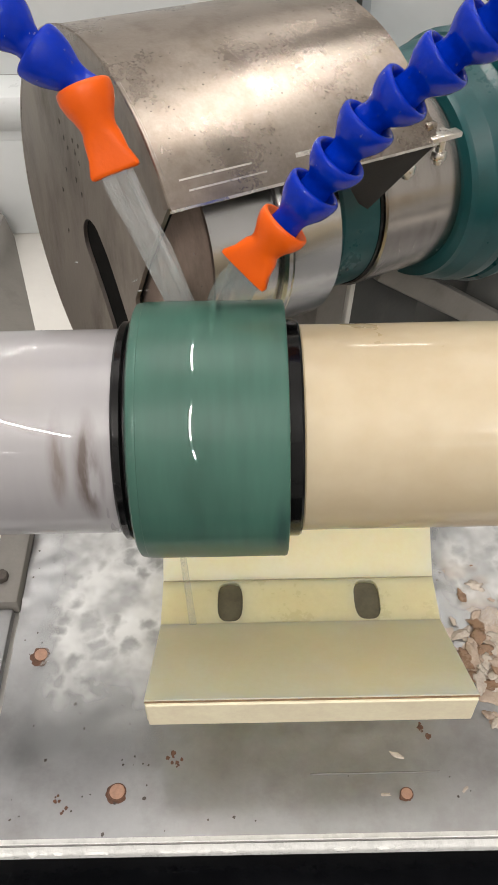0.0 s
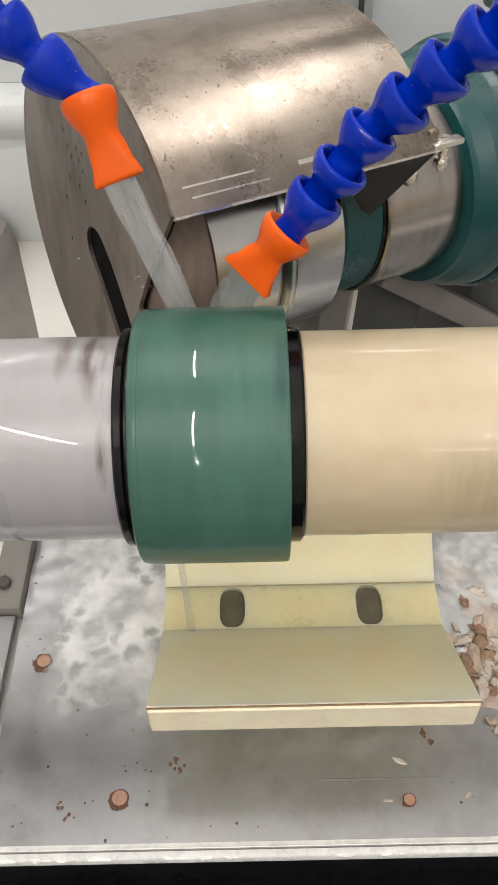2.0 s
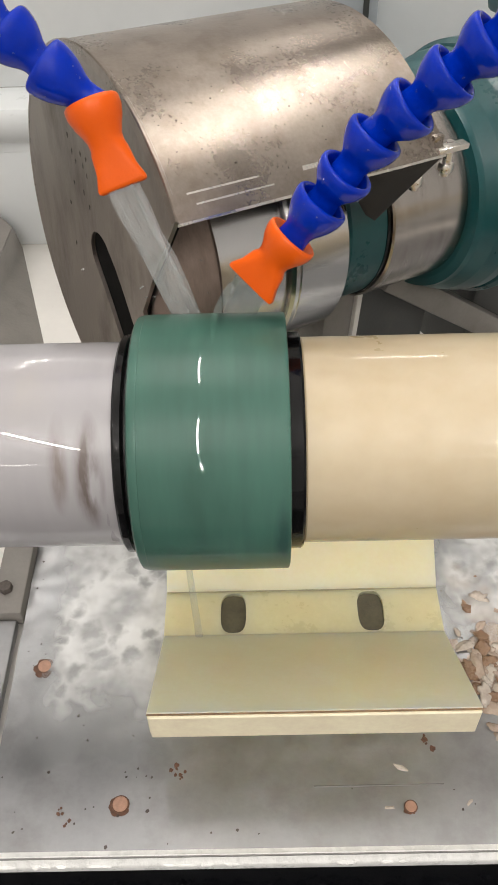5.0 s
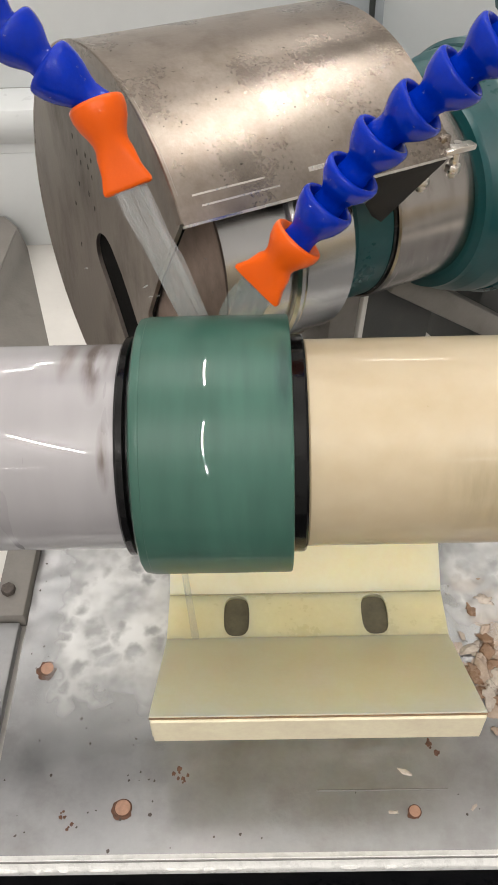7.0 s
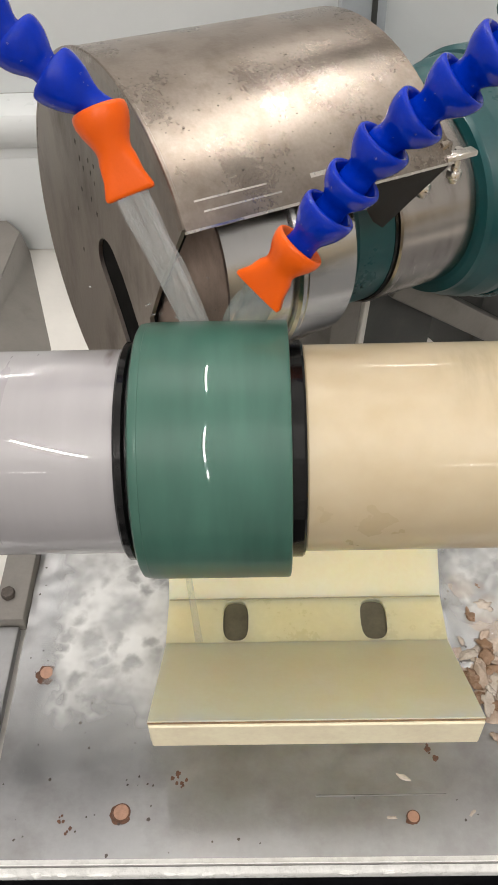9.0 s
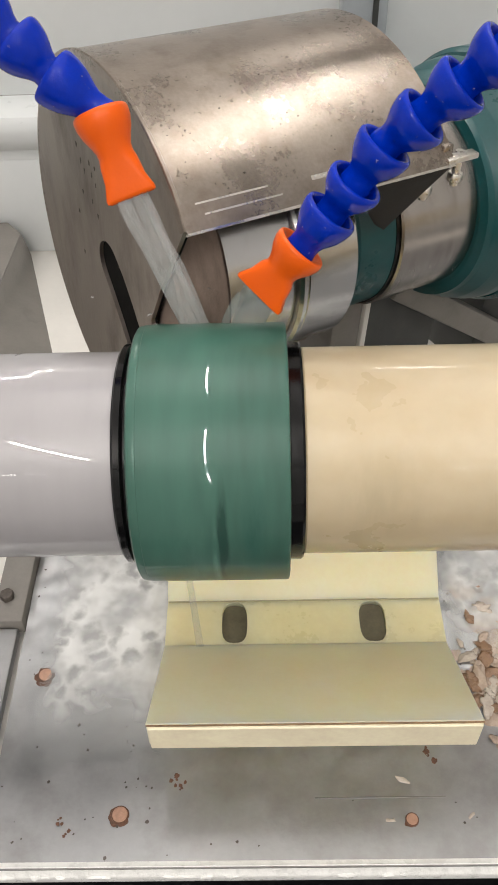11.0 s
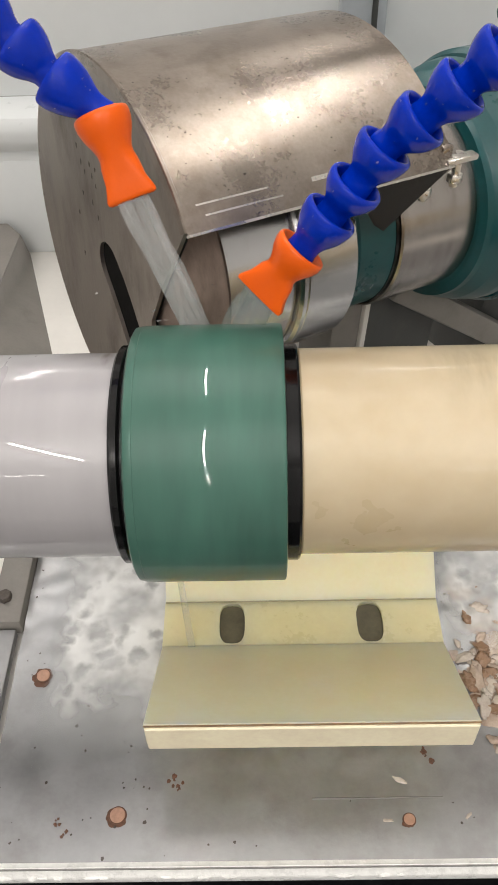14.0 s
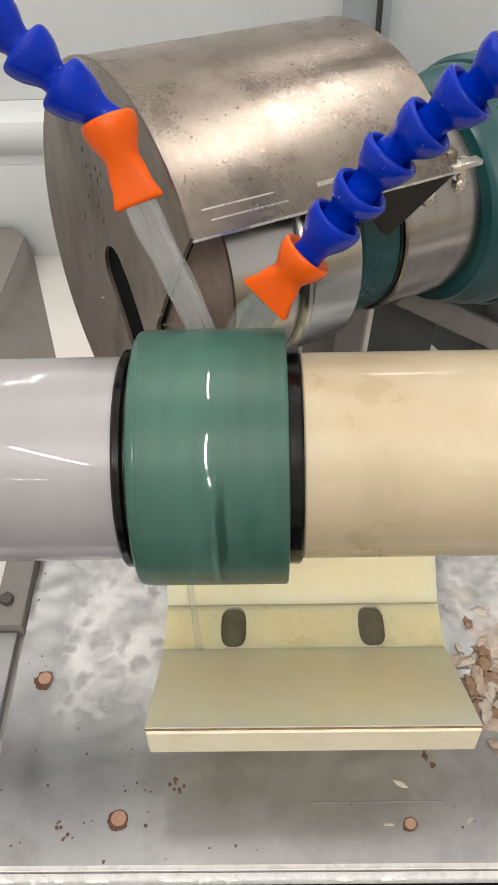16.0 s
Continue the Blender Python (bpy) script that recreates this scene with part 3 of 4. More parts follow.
part("foot", box(0.02, 0.46, 0.0, 0.16, -0.276, -0.255, 0.005), GREY_CAST, bracket)
beam = box(-0.14, 0.16, -0.010, 0.010, -0.0125, 0.0125, 0.003)
bmesh.ops.transform(beam, matrix=Matrix.Translation((0.372, -0.014, -0.160)) @ Matrix.Rotation(radians(35), 4, "Y"), verts=beam.verts)
part("brace", beam, GREY_CAST, bracket, "slanting grey brace")
part("motor_stand", box(0.40, 0.54, 0.0, 0.10, -0.272, -0.118, 0.006), GREY_DARK, bracket)

box_left = base("cover_box", pose(0, 0, 0), "grey sheet-metal cover with a sloping flank on the machine bed", "cover")
flank = bmesh.new()
foot = [flank.verts.new((x, y, BED)) for x, y in ((-0.300, 0.594), (-0.197, 0.250), (-0.72, 0.250), (-0.72, 0.594))]
crown = [flank.verts.new((x, y, 0.018)) for x, y in ((-0.297, 0.566), (-0.312, 0.262), (-0.72, 0.262), (-0.72, 0.592))]
back = (flank.verts.new((-0.322, 0.594, BED)), flank.verts.new((-0.318, 0.592, 0.018)))
for ring in (foot + [back[0]], crown + [back[1]], (foot[0], foot[1], crown[1], crown[0]), (foot[1], foot[2], crown[2], crown[1]),
             (foot[2], foot[3], crown[3], crown[2]), (foot[3], back[0], back[1], crown[3]), (back[0], foot[0], crown[0], back[1])):
    flank.faces.new(ring)
part("flank", flank, GREY_CAST, box_left, "warm grey sloping flank")
lid = plate([(-0.2975, 0.565), (-0.3125, 0.262), (-0.72, 0.262), (-0.72, 0.591), (-0.3185, 0.591)], 0.002)
bmesh.ops.transform(lid, matrix=Matrix(((0, 1, 0, 0), (0, 0, 1, 0), (1, 0, 0, 0.0181), (0, 0, 0, 1))), verts=lid.verts)
part("lid", lid, GREY_CAST, box_left, "flat grey lid")

# ---- coolant hoses ----
bead_rng = random.Random(17)


def hose(name, points, nozzle_tip, across, label):
    """Ball-and-cup hose: each segment is a cup whose narrow end sits in the one before; points go from the nozzle's cup upwards."""
    thing = base(name, Matrix.Identity(4), label, "coolant hose", "coolant hoses")
    pts = [Vector(p) for p in points]
    profile = [(-0.0075, 0.0050), (-0.0075, 0.0076), (-0.0050, 0.0088), (-0.0020, 0.0089), (0.0005, 0.0085), (0.0040, 0.0085), (0.0068, 0.0096), (0.0100, 0.0116), (0.0132, 0.0134), (0.0165, 0.0146), (0.0195, 0.0153),
               (0.0218, 0.0155), (0.0234, 0.0151), (0.0242, 0.0142), (0.0242, 0.0132), (0.0232, 0.0124), (0.0200, 0.0118), (0.0150, 0.0106), (0.0100, 0.0080), (0.0040, 0.0055), (-0.0075, 0.0050)]
    eye = Vector((0.0, -0.35, 0.6))
    for i in range(len(pts) - 1):
        a, b = pts[i], pts[i + 1]
        way = ((b - a).normalized() + (eye - a).normalized() * 0.10).normalized()
        k = (b - a).length / 0.0240
        turn = way.to_track_quat("X", "Z").to_matrix().to_4x4()
        seg = lathe([(x * k, r) for x, r in profile], 40)
        bmesh.ops.transform(seg, matrix=Matrix.Translation(a) @ turn, verts=seg.verts)
        segment = part("hose_segment", seg, BLUE, thing, sharp=60)
        # beads of water clinging to the wet cup
        lift = (eye - a).normalized()
        facing = (lift - way * lift.dot(way)).normalized()
        aside = way.cross(facing)
        for bead in range(4):
            along, angle, size = bead_rng.uniform(0.002, 0.022), bead_rng.uniform(-1.2, 1.2), bead_rng.uniform(0.00035, 0.0008)
            reach = 0.0085 + 0.0068 * max(0.0, min(1.0, (along - 0.005) / 0.012))
            spot = a + way * (along * k) + (facing * math.cos(angle) + aside * math.sin(angle)) * reach
            bm = bmesh.new()
            blob(bm, spot.x, spot.y, spot.z, size, 1.0, 0.5, bead + i * 3.7, 2)
            part("water_bead", bm, BEAD, segment)
    # nozzle: a round cup that narrows and then flattens into a fan
    tip, cup, across = Vector(nozzle_tip), pts[0], Vector(across)
    way = (tip - cup).normalized()
    side = (across - way * across.dot(way))
    half = side.length
    side.normalize()
    up = side.cross(way).normalized()
    length = (tip - cup).length
    bm = bmesh.new()
    rings, n = [], 40
    tapers = [(0.14, 0.0085, 0.0085), (0.05, 0.0118, 0.0118), (0.005, 0.0127, 0.0127), (-0.005, 0.0138, 0.0138), (0.01, 0.0147, 0.0147), (0.05, 0.0151, 0.0151), (0.13, 0.0149, 0.0149), (0.24, 0.0134, 0.0134), (0.34, 0.0112, 0.0112),
              (0.43, 0.0097, 0.0095), (0.50, 0.0095, 0.0084), (0.58, 0.35 * half + 0.0056, 0.0072), (0.78, 0.74 * half + 0.001, 0.0055), (0.95, half, 0.0044), (0.99, half - 0.0003, 0.0040), (1.0, half - 0.0012, 0.0032), (0.97, half - 0.002, 0.0024)]
    for f, w, h in tapers:
        flat = max(0.0, min(1.0, (f - 0.5) / 0.3))
        ring = []
        for j in range(n):
            c, s = math.cos(2 * math.pi * j / n), math.sin(2 * math.pi * j / n)
            p = 1.0 - 0.62 * flat
            c, s = math.copysign(abs(c) ** p, c), math.copysign(abs(s) ** p, s)
            ring.append(bm.verts.new(cup + way * (f * length) + side * (w * c) + up * (h * s)))
        rings.append(ring)
    for a, b in zip(rings, rings[1:]):
        for j in range(n):
            bm.faces.new((a[j], a[(j + 1) % n], b[(j + 1) % n], b[j]))
    bm.faces.new(rings[-1])
    nozzle = part("nozzle", bm, ORANGE, thing, "orange fan nozzle", sharp=50)
    mouth = bmesh.new()
    corners = [cup + way * (0.985 * length) + side * (a * (half - 0.0026)) + up * (b * 0.0017) for a, b in ((-1, -1), (1, -1), (1, 1), (-1, 1))]
    fm = mouth.faces.new([mouth.verts.new(p) for p in corners])
    gm = bmesh.ops.extrude_face_region(mouth, geom=[fm])
    bmesh.ops.translate(mouth, verts=[v for v in gm["geom"] if isinstance(v, bmesh.types.BMVert)], vec=way * 0.0004)
    part("outlet", mouth, WATER, nozzle, "wet fan outlet")
    return thing


hose("coolant_hose", [(-0.0826, 0.0804, 0.4006), (-0.106, 0.0894, 0.4163), (-0.1236, 0.0975, 0.4312), (-0.1414, 0.1054, 0.4459), (-0.1591, 0.1132, 0.4605), (-0.1758, 0.1209, 0.475)],
     (-0.0676, 0.0571, 0.3643), (0.0142, 0.0007, 0.0007), "wet blue segmented coolant hose ending in an orange fan nozzle")
hose("coolant_hose", [(0.0224, 0.0390, 0.3437), (0.0381, 0.0429, 0.3628), (0.0500, 0.0438, 0.3792), (0.0635, 0.0465, 0.3973), (0.0804, 0.0456, 0.4121), (0.0971, 0.0455, 0.4276),
                      (0.1132, 0.0444, 0.4422), (0.1286, 0.0431, 0.4566), (0.1429, 0.0412, 0.4705)],
     (-0.0016, 0.0334, 0.3169), (0.0126, -0.0074, -0.0068), "long wet blue segmented coolant hose ending in an orange fan nozzle")

# ---- coolant jets: each a bundle of strands ----
jets = []


def jet(points, strands, label):
    """Strands run beside the middle line: (offset across at the nozzle, offset at the foot, radius, width factor, material)."""
    thing = base("coolant_jet", Matrix.Identity(4), label, "water jet", "coolant jets")
    for top, foot, radius, wide, mat in strands:
        line = []
        for i, p in enumerate(points):
            k = i / (len(points) - 1)
            line.append((p[0] + top + (foot - top) * k + 0.0003 * math.sin(4 * k + top * 900), p[1] + 0.0012 * math.sin(top * 1300 + 3 * k), p[2] + 0.0008 * math.sin(top * 700)))
        part("strand", sweep(line, [radius * (0.95 + 0.07 * math.sin(2.3 * i + top * 800)) for i in range(len(line))], 14, [wide] * len(line)), mat, thing)
    jets.append(thing)
    return thing


jet([(-0.0676, 0.0575, 0.3660), (-0.0625, 0.056, 0.349), (-0.057, 0.0545, 0.334), (-0.051, 0.053, 0.318), (-0.045, 0.0515, 0.300), (-0.0395, 0.050, 0.284), (-0.030, 0.048, 0.255)],
    [(0.0, 0.0, 0.0028, 3.2, WATER), (-0.0085, -0.0062, 0.0015, 1.5, SPRAY), (-0.0045, -0.0040, 0.0013, 1.8, SPRAY), (0.0022, 0.0005, 0.0017, 1.5, SPRAY), (0.0072, 0.0042, 0.0013, 1.5, WATER), (0.0050, 0.0070, 0.0008, 1.4, SPRAY)],
    "clear flat streaky coolant jet falling behind the roller")
jet([(-0.0010, 0.0330, 0.3180), (-0.003, 0.035, 0.310), (-0.006, 0.038, 0.298), (-0.010, 0.042, 0.280), (-0.014, 0.046, 0.255)],
    [(0.0, 0.0, 0.0020, 5.2, WATER), (0.0060, 0.0080, 0.0012, 2.2, SPRAY), (-0.0050, -0.0060, 0.0013, 2.0, SPRAY), (-0.0100, -0.0160, 0.0012, 2.2, SPRAY), (0.0015, 0.0010, 0.0010, 1.6, SPRAY)],
    "whitish fan of coolant sprayed behind the roller")

# drops thrown off where the jets meet the turning cover
splash_rng = random.Random(21)
splash = base("coolant_splash", pose(-0.045, 0.056, 0.290), "scattered drops of coolant thrown up behind the roller", "water", kind="stuff")
for i in range(13):
    bm = bmesh.new()
    blob(bm, 0, 0, 0, splash_rng.uniform(0.0004, 0.0009), 1.0, 0.5, i, 1)
    bmesh.ops.scale(bm, vec=(splash_rng.uniform(1.0, 4.0), 1.0, 1.0), verts=bm.verts)
    bmesh.ops.rotate(bm, cent=(0, 0, 0), matrix=Matrix.Rotation(splash_rng.uniform(-0.9, 0.5), 3, "Y"), verts=bm.verts)
    bmesh.ops.translate(bm, verts=bm.verts, vec=(splash_rng.gauss(0.0, 0.022), splash_rng.uniform(0.0, 0.012), abs(splash_rng.gauss(0.0, 0.012)) - 0.010))
    part("drop", bm, WATER, splash)

# ---- the roller that is ground: its axis is the local x ----
AXIS = 0.2260
roller = base("ground_roller", pose(0, 0, AXIS), "spinning roller, green rubber cover between grey and cream tubes", "roller")
part("grey_tube", lathe([(-0.62, 0.0), (-0.62, 0.0612), (-0.0735, 0.0612), (-0.0735, 0.0)], 128), PIPE_GREY, roller, "smooth satin grey tube with dirt streaks")
part("cream_tube", lathe([(0.0295, 0.0), (0.0295, 0.0605), (0.0310, 0.0617), (0.62, 0.0617), (0.62, 0.0)], 128), PIPE_CREAM, roller, "smooth cream nylon tube")
part("green_cover", lathe([(-0.0648, 0.03), (-0.0648, 0.0735), (-0.0635, 0.0757), (-0.0605, 0.0764), (-0.0592, 0.0763), (-0.0588, 0.0766), (-0.0550, 0.0767), (0.0200, 0.0767), (0.0212, 0.0763), (0.0216, 0.0750), (0.0216, 0.03), (-0.0648, 0.03)], 320), DRUM, roller, "glossy wet green rubber cover")
part("end_ring", lathe([(-0.0738, 0.03), (-0.0738, 0.0640), (-0.0725, 0.0655), (-0.0690, 0.0655), (-0.0680, 0.0645), (-0.0670, 0.0655), (-0.0649, 0.0655), (-0.0649, 0.03), (-0.0738, 0.03)], 128), BLACK_RUBBER, roller, "black rubber end ring")
part("end_ring", lathe([(0.0217, 0.03), (0.0217, 0.0650), (0.0285, 0.0650), (0.0298, 0.0640), (0.0298, 0.03), (0.0217, 0.03)], 128), BLACK_RUBBER, roller, "black rubber end ring")

# ---- V-block that stands in the tray ----
TRAY_Z = -0.020
block = base("v_block", pose(0.0365, 0, TRAY_Z), "cream nylon V-block with two bolt holes standing in the tray", "support block")
HX = 0.1062
zt = -TRAY_Z


def oval(cx, cy, rx, ry, n=28):
    turns = [2 * math.pi * i / n for i in range(n)]
    return [(cx + rx * math.copysign(abs(math.cos(a)) ** 0.65, math.cos(a)), cy + ry * math.copysign(abs(math.sin(a)) ** 0.65, math.sin(a))) for a in turns]


# the V in three slabs, the middle one pierced by the bolt holes
wing = [(-0.0190, 0.0320 + zt), (-0.1110, 0.0955 + zt), (-0.1125, 0.0690 + zt), (-0.060, 0.010 + zt), (-0.0190, 0.0 + zt)]
near_wing = part("near_wing", prism(wing, -HX, HX, 0.0008, 1), CREAM, block, "sloping cream wing")
part("far_wing", prism([(-y, z) for y, z in wing], -HX, HX, 0.0008, 1), CREAM, block, "sloping cream wing")
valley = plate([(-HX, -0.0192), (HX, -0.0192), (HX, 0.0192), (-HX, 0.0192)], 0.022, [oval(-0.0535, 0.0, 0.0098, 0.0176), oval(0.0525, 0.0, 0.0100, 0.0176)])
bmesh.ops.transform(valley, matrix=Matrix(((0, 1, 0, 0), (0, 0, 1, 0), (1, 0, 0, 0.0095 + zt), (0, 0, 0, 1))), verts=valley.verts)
valley_floor = part("valley_floor", valley, CREAM_SHADED, block, "flat valley with bolt holes")
# Added plug close under each hole; its dark colour is the hole's shade.
for hx in (-0.0535, 0.0525):
    cup = bmesh.new()
    bmesh.ops.create_cone(cup, cap_ends=True, segments=28, radius1=0.0170, radius2=0.0170, depth=0.010)
    bmesh.ops.translate(cup, verts=cup.verts, vec=(hx, 0.0, 0.0235 + zt))
    part("bolt", cup, HOLE, valley_floor, "dark olive plug put in for the hole's shade")
edge_face = part("edge_face", box(-HX + 0.001, HX - 0.001, -0.1142, -0.1118, 0.0665 + zt, 0.0946 + zt, 0.0008, 1), CREAM_EDGE, near_wing, "sawn pale front edge")
part("seam", box(-HX + 0.0003, HX - 0.0003, -0.1124, -0.1114, 0.0948 + zt, 0.0952 + zt), SEAM, near_wing, "dirty brown seam")
for ys in (0.0191,):
    part("seam", box(-HX + 0.0005, HX - 0.0005, ys - 0.0004, ys + 0.0004, 0.0300 + zt, 0.0323 + zt), SEAM_PALE, valley_floor)
part("block_foot", box(-HX + 0.004, HX - 0.004, -0.055, 0.055, 0.0005, 0.0095 + zt - 0.0005, 0.002), CREAM, block)

# ---- coolant tray ----
tray = base("coolant_tray", pose(0, 0, TRAY_Z), "wet stainless steel coolant tray with rusty bolts and grit", "tray")
sheet = bmesh.new()
NX, NY = 220, 150
X0, X1, Y0, Y1 = -0.195, 0.60, -0.1565, 0.30
grid = []
for j in range(NY + 1):
    row = []
    for i in range(NX + 1):
        x, y = X0 + (X1 - X0) * (i / NX), Y0 + (Y1 - Y0) * (j / NY)
        wet = max(0.0, min(1.0, (y + 0.115) / 0.05))
        h = 0.0015 * wet * (noise.noise(Vector((x * 52, y * 52, 0.3))) + 0.45 * noise.noise(Vector((x * 90, y * 90, 1.7)))) + 0.0012 * noise.noise(Vector((x * 9, y * 9, 4.0)))
        row.append(sheet.verts.new((x, y, h)))
    grid.append(row)
for j in range(NY):
    for i in range(NX):
        sheet.faces.new((grid[j][i], grid[j][i + 1], grid[j + 1][i + 1], grid[j + 1][i]))
low = bmesh.ops.extrude_face_region(sheet, geom=list(sheet.faces))
bmesh.ops.translate(sheet, verts=[v for v in low["geom"] if isinstance(v, bmesh.types.BMVert)], vec=(0, 0, -0.006))
part("tray_sheet", sheet, TRAY, tray, "dented wet steel sheet")
part("front_rim", prism([(-0.1655, -0.012), (-0.1655, -0.0046), (-0.1646, -0.0030), (-0.1622, -0.0004), (-0.1612, 0.0024), (-0.1602, 0.0032), (-0.1592, 0.0024), (-0.1567, 0.0018), (-0.1567, -0.012)], -0.30, 0.60), RIM, tray, "white sealed front rim")
sealant_rng = random.Random(31)
for i in range(16):
    bm = bmesh.new()
    blob(bm, 0, 0, 0, sealant_rng.uniform(0.0012, 0.0024), 0.8, 0.4, i, 2)
    bmesh.ops.transform(bm, matrix=pose(sealant_rng.uniform(-0.19, 0.19), -0.1650, -0.0040) @ Matrix.Diagonal((sealant_rng.uniform(1.5, 5.0), 0.8, 1, 1)), verts=bm.verts)
    part("sealant_bead", bm, RIM, tray, "squeezed-out white sealant")
part("seal_gap", box(-0.30, 0.60, -0.1617, -0.1607, -0.002, 0.0028, 0.0002, 1), SCRATCH, tray, "grey gap in the rim's sealant")
part("side_strip", box(-0.222, -0.1955, 0.028, 0.30, -0.006, 0.012, 0.002), GREY_CAST, tray, "grey bolted side strip")
part("side_shelf", box(-0.33, -0.2000, -0.156, 0.027, -0.006, 0.004, 0.002), TRAY, tray)


def washer(x, y, r, tilt, stained):
    """A flat rust-tinted bolt head in a dark ring, with a stain that has run to one side."""
    bm = bmesh.new()
    blob(bm, x - r * 0.16, y - r * 0.22, 0.0004, r * stained, 0.08, 0.45, tilt, 4)
    stain = part("rust_stain", bm, RUST, tray, "rust stain round a bolt")
    ring = bmesh.new()
    bmesh.ops.create_cone(ring, cap_ends=True, segments=24, radius1=r * 0.78, radius2=r * 0.74, depth=0.0010)
    bmesh.ops.translate(ring, verts=ring.verts, vec=(x, y, 0.0010))
    part("washer", ring, RUST, stain, "dark rusty washer")
    head = bmesh.new()
    bmesh.ops.create_cone(head, cap_ends=True, segments=24, radius1=r * 0.68, radius2=r * 0.64, depth=0.0012)
    bmesh.ops.bevel(head, geom=list(head.edges), offset=0.0003, segments=1, affect="EDGES")
    bmesh.ops.translate(head, verts=head.verts, vec=(x, y, 0.0014))
    part("bolt_head", head, RUST_HEAD, stain, "rust-tinted flat bolt head")


for x, y, r, seed, stained in ((-0.1708, -0.0150, 0.0080, 1.0, 0.92), (-0.0995, -0.1250, 0.0084, 2.0, 0.76), (0.1079, -0.1302, 0.0062, 3.0, 0.62)):
    washer(x, y, r, seed, stained)
part("scratch", box(0.040, 0.134, -0.1148, -0.1141, -0.0012, 0.0006, 0.0002, 1), SCRATCH, tray, "long dark scratch")
for x, y, r, turn in ((0.1045, -0.1022, 0.0034, -25), (0.0930, -0.1306, 0.0024, 0), (0.150, -0.128, 0.0022, 40)):
    bm = bmesh.new()
    blob(bm, 0, 0, 0, r, 0.12, 0.8, x * 300, 2)
    bmesh.ops.transform(bm, matrix=pose(x, y, 0.0008, 0, 0, turn) @ Matrix.Diagonal((1.5, 0.5, 1, 1)), verts=bm.verts)
    part("swarf_flake", bm, CHIP, tray, "pale wet flake")
for x, y, r, seed in ((0.1265, -0.0835, 0.0062, 4.0), (-0.0620, -0.1010, 0.0045, 5.0), (-0.0560, -0.1050, 0.0035, 6.0), (-0.1420, -0.1290, 0.0032, 8.0), (-0.1365, -0.1370, 0.0030, 9.0)):
    bm = bmesh.new()
    for k in range(4):
        blob(bm, x + r * 0.55 * math.sin(seed * 3 + k * 2.1), y + r * 0.8 * math.cos(seed * 5 + k * 1.7), 0.0005, r * (0.42 - 0.07 * k), 0.12, 0.8, seed + k, 2)
    part("rust_spot", bm, RUST, tray, "brown rust spot")
for x, y in ((-0.212, 0.052), (-0.209, 0.150)):
    bm = bmesh.new()
    bmesh.ops.create_cone(bm, cap_ends=True, segments=6, radius1=0.0062, radius2=0.0062, depth=0.006)
    bmesh.ops.bevel(bm, geom=list(bm.edges), offset=0.0007, segments=1, affect="EDGES")
    bmesh.ops.translate(bm, verts=bm.verts, vec=(x, y, 0.0148))
    part("strip_bolt", bm, GRIT, tray, "dark hexagon bolt")
rng = random.Random(4)
for i in range(70):
    x, y = rng.uniform(-0.19, 0.19), rng.uniform(-0.155, 0.10)
    if -0.075 < x < 0.148 and y > -0.112:
        continue
    bm = bmesh.new()
    blob(bm, x, y, 0.0010, rng.uniform(0.0005, 0.0014), 0.4, 0.9, i, 1)
    part("grit", bm, GRIT, tray)
for i in range(46):
    bm = bmesh.new()
    blob(bm, rng.uniform(-0.19, -0.075), rng.uniform(-0.15, 0.10), 0.0010, rng.uniform(0.0003, 0.0010), 0.5, 0.9, i + 200, 1)
    part("grit", bm, GRIT, tray)
# sludge and pale flakes beside the block
sludge = bmesh.new()
for i in range(150):
    blob(sludge, 0.163 + 0.11 * rng.random() ** 0.8, rng.gauss(-0.026, 0.030), 0.0, rng.uniform(0.004, 0.012), 0.15, 0.5, i, 3)
part("sludge", sludge, MUD, tray, "brown grinding sludge")["kind"] = "stuff"
for i in range(84):
    x, y = rng.gauss(0.198, 0.020), rng.gauss(-0.022, 0.028)
    if x < 0.160 or y < -0.09:
        continue
    bm = bmesh.new()
    blob(bm, 0, 0, 0, rng.uniform(0.0022, 0.0070), 0.26, 0.65, i + 50, 3)
    bmesh.ops.transform(bm, matrix=pose(x, y, 0.0028, rng.uniform(-22, 22), rng.uniform(-22, 22), rng.uniform(0, 180)) @ Matrix.Diagonal((1.35, 0.8, 1, 1)), verts=bm.verts)
    part("flake", bm, (CHIP, MUD, CHIP, MUD_DARK, CHIP, MUD, MUD_DARK)[i % 7], tray, sharp=180)


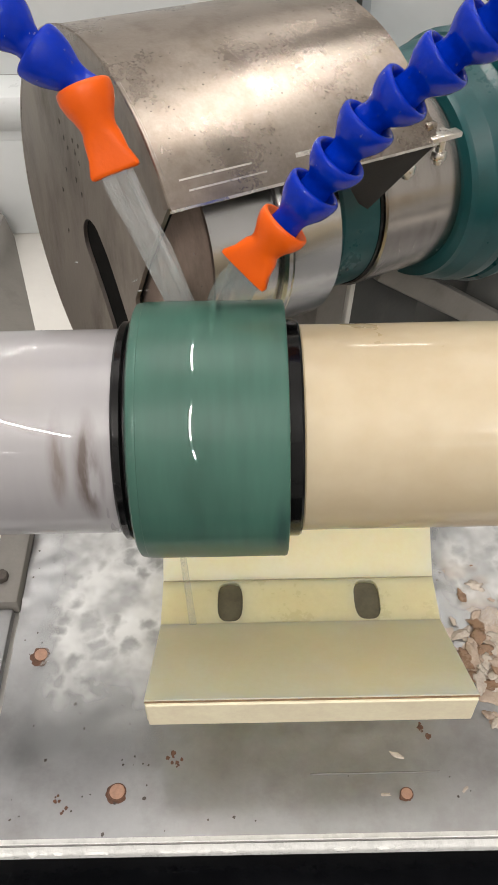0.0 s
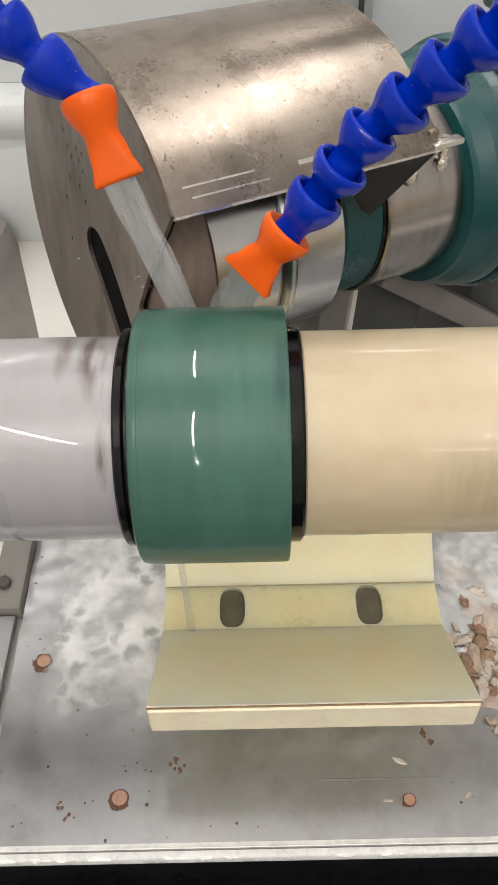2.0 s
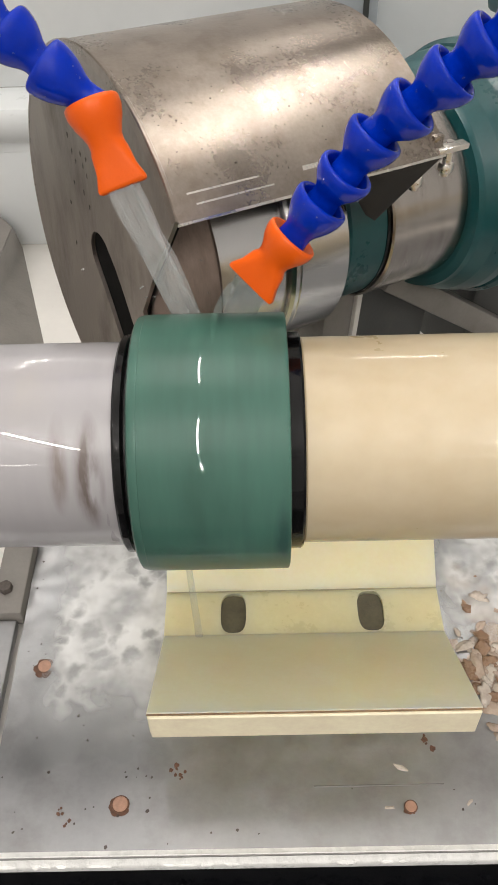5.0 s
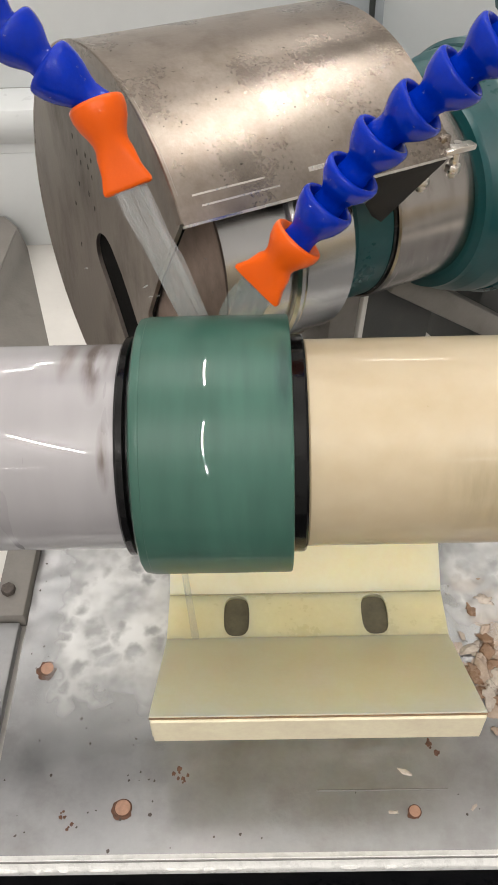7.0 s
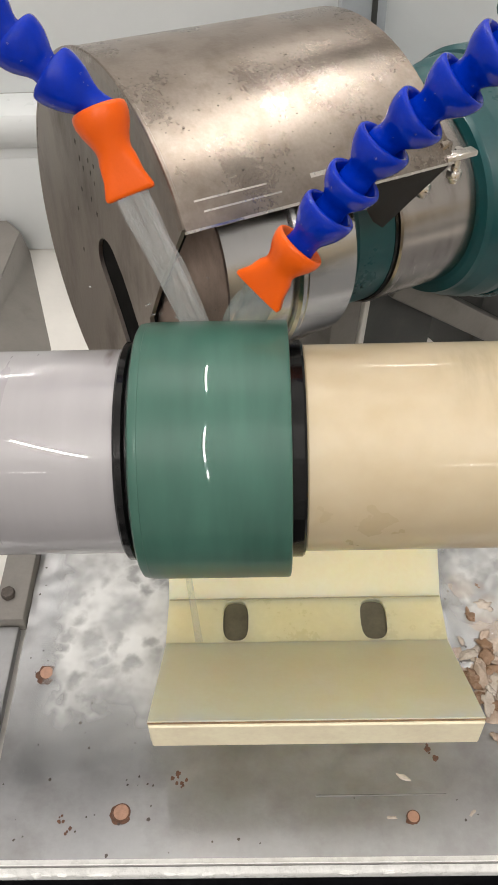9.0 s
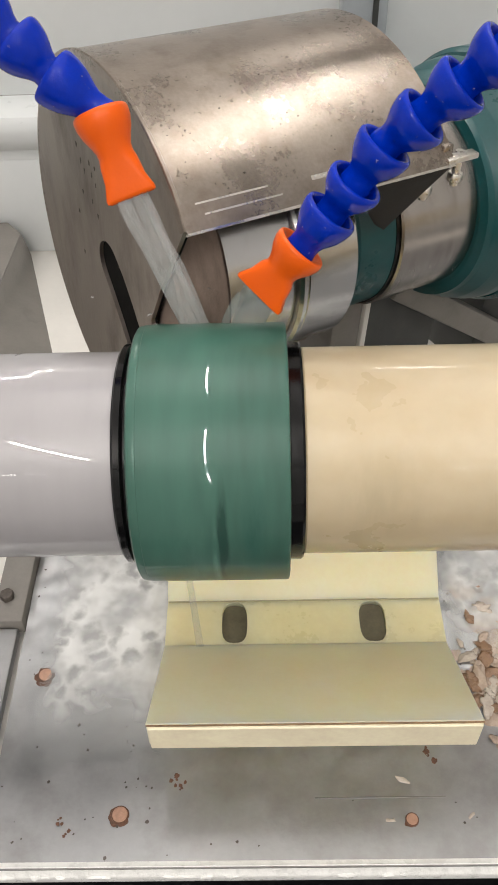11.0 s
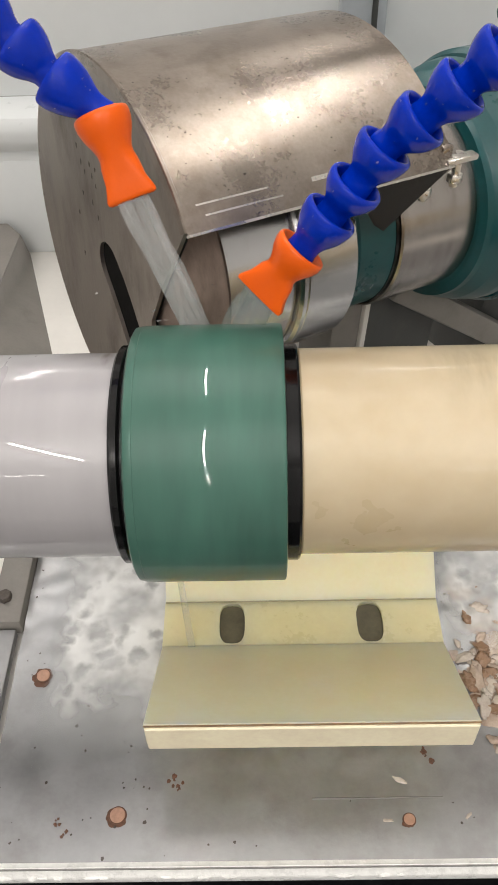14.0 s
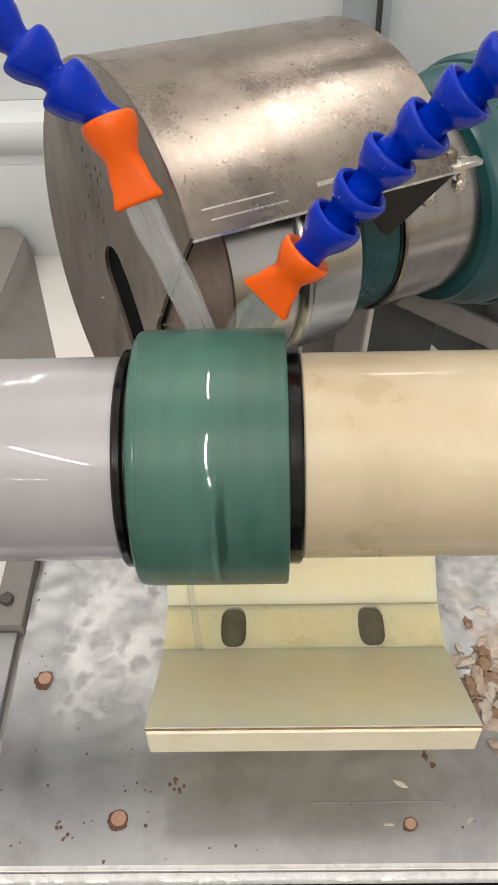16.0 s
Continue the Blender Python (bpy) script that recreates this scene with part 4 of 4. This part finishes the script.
def coolant_film(x0, x1, y0, y1, seed, label):
    """A thin torn sheet of coolant over the tray; its rim dips into the steel."""
    film = bmesh.new()
    uv = film.loops.layers.uv.new("UVMap")
    nx, ny = int((x1 - x0) / 0.0012), int((y1 - y0) / 0.0012)
    rows = []
    for j in range(ny + 1):
        row = []
        for i in range(nx + 1):
            x, y = x0 + (x1 - x0) * i / nx, y0 + (y1 - y0) * j / ny
            edge = min(1.0, 6 * min(i / nx, 1 - i / nx, j / ny))
            p = Vector((x, y, seed))
            fold = 1 - 2 * abs(noise.noise(p * 70))
            h = 0.0026 + edge * (0.0008 * fold + 0.0006 * noise.noise(p * 130) + 0.0012 * noise.noise(p * 38)) - (1 - edge) * 0.0035
            row.append(film.verts.new((x, y, h)))
        rows.append(row)
    for j in range(ny):
        for i in range(nx):
            f = film.faces.new((rows[j][i], rows[j][i + 1], rows[j + 1][i + 1], rows[j + 1][i]))
            for loop, (u, v) in zip(f.loops, ((i, j), (i + 1, j), (i + 1, j + 1), (i, j + 1))):
                loop[uv].uv = (u / nx, v / ny)
    sheet_ob = link_mesh("coolant_film", film, FILM)
    if sheet_ob.data.polygons[0].normal.z < 0:
        sheet_ob.data.flip_normals()
    thing = tagged(sheet_ob, label, "water", kind="stuff")
    thing.matrix_world = pose(0, 0, TRAY_Z)
    return thing


film_thing = coolant_film(-0.180, -0.064, -0.108, 0.20, 7.3, "thin sheet of coolant with painted white sheen rippling over the tray")
film_right = coolant_film(0.138, 0.30, -0.02, 0.20, 3.1, "thin grey sheet of coolant lapping at the sludge")
drip = tagged(link_mesh("coolant_drip", sweep([(-0.046, -0.022, 0.158), (-0.046, -0.022, 0.12), (-0.0455, -0.021, 0.08), (-0.045, -0.020, 0.0335)], [0.0008, 0.0010, 0.0011, 0.0013], 12, [2.2, 2.2, 2.2, 2.2]), SPRAY),
              "clear coolant dripping from the roller on the block", "water")

# ---- motion ----
FEED = -0.00072   # the table's slow feed along the roller, metres a second
TURN_RATE = 863.0  # the roller's degrees a second


def motions():
    for thing in (tray, block):
        p = thing.matrix_world.translation.copy()
        walk(thing, [(t, pose(p.x + FEED * t, p.y, p.z)) for t in (0.0, 4.0, 8.0, 12.0, 16.0)])
    walk(film_thing, [(i / 5, pose(FEED * i / 5 + 0.0045 * math.sin(i * 1.9), 0.008 * math.sin(i * 1.27) + 0.004 * math.sin(i * 2.9), TRAY_Z)) for i in range(81)])
    walk(film_right, [(i / 5, pose(FEED * i / 5 + 0.0030 * math.sin(i * 1.7 + 1), 0.005 * math.sin(i * 1.43), TRAY_Z)) for i in range(81)])
    for k, thing in enumerate(jets):
        walk(thing, [(i / 10, pose(0.0007 * math.sin(i * 2.1 + k), 0.0005 * math.sin(i * 2.7 + k), 0)) for i in range(161)])
    walk(splash, [(i / 10, pose(-0.045 + 0.010 * math.sin(i * 2.2), 0.056 + 0.002 * math.sin(i * 1.3), 0.290 + 0.007 * math.sin(i * 2.9))) for i in range(161)])
    walk(drip, [(i / 5, pose(FEED * i / 5 + 0.003 * math.sin(i * 2.3), 0.0015 * math.sin(i * 1.7), 0)) for i in range(81)])
    walk(wheel, [(i / 10, HEAD @ pose(0, 0, 0, -47.0 * i)) for i in range(161)])
    walk(roller, [(i / 10, pose(FEED * i / 10, 0, AXIS, TURN_RATE * i / 10)) for i in range(161)])


motions()
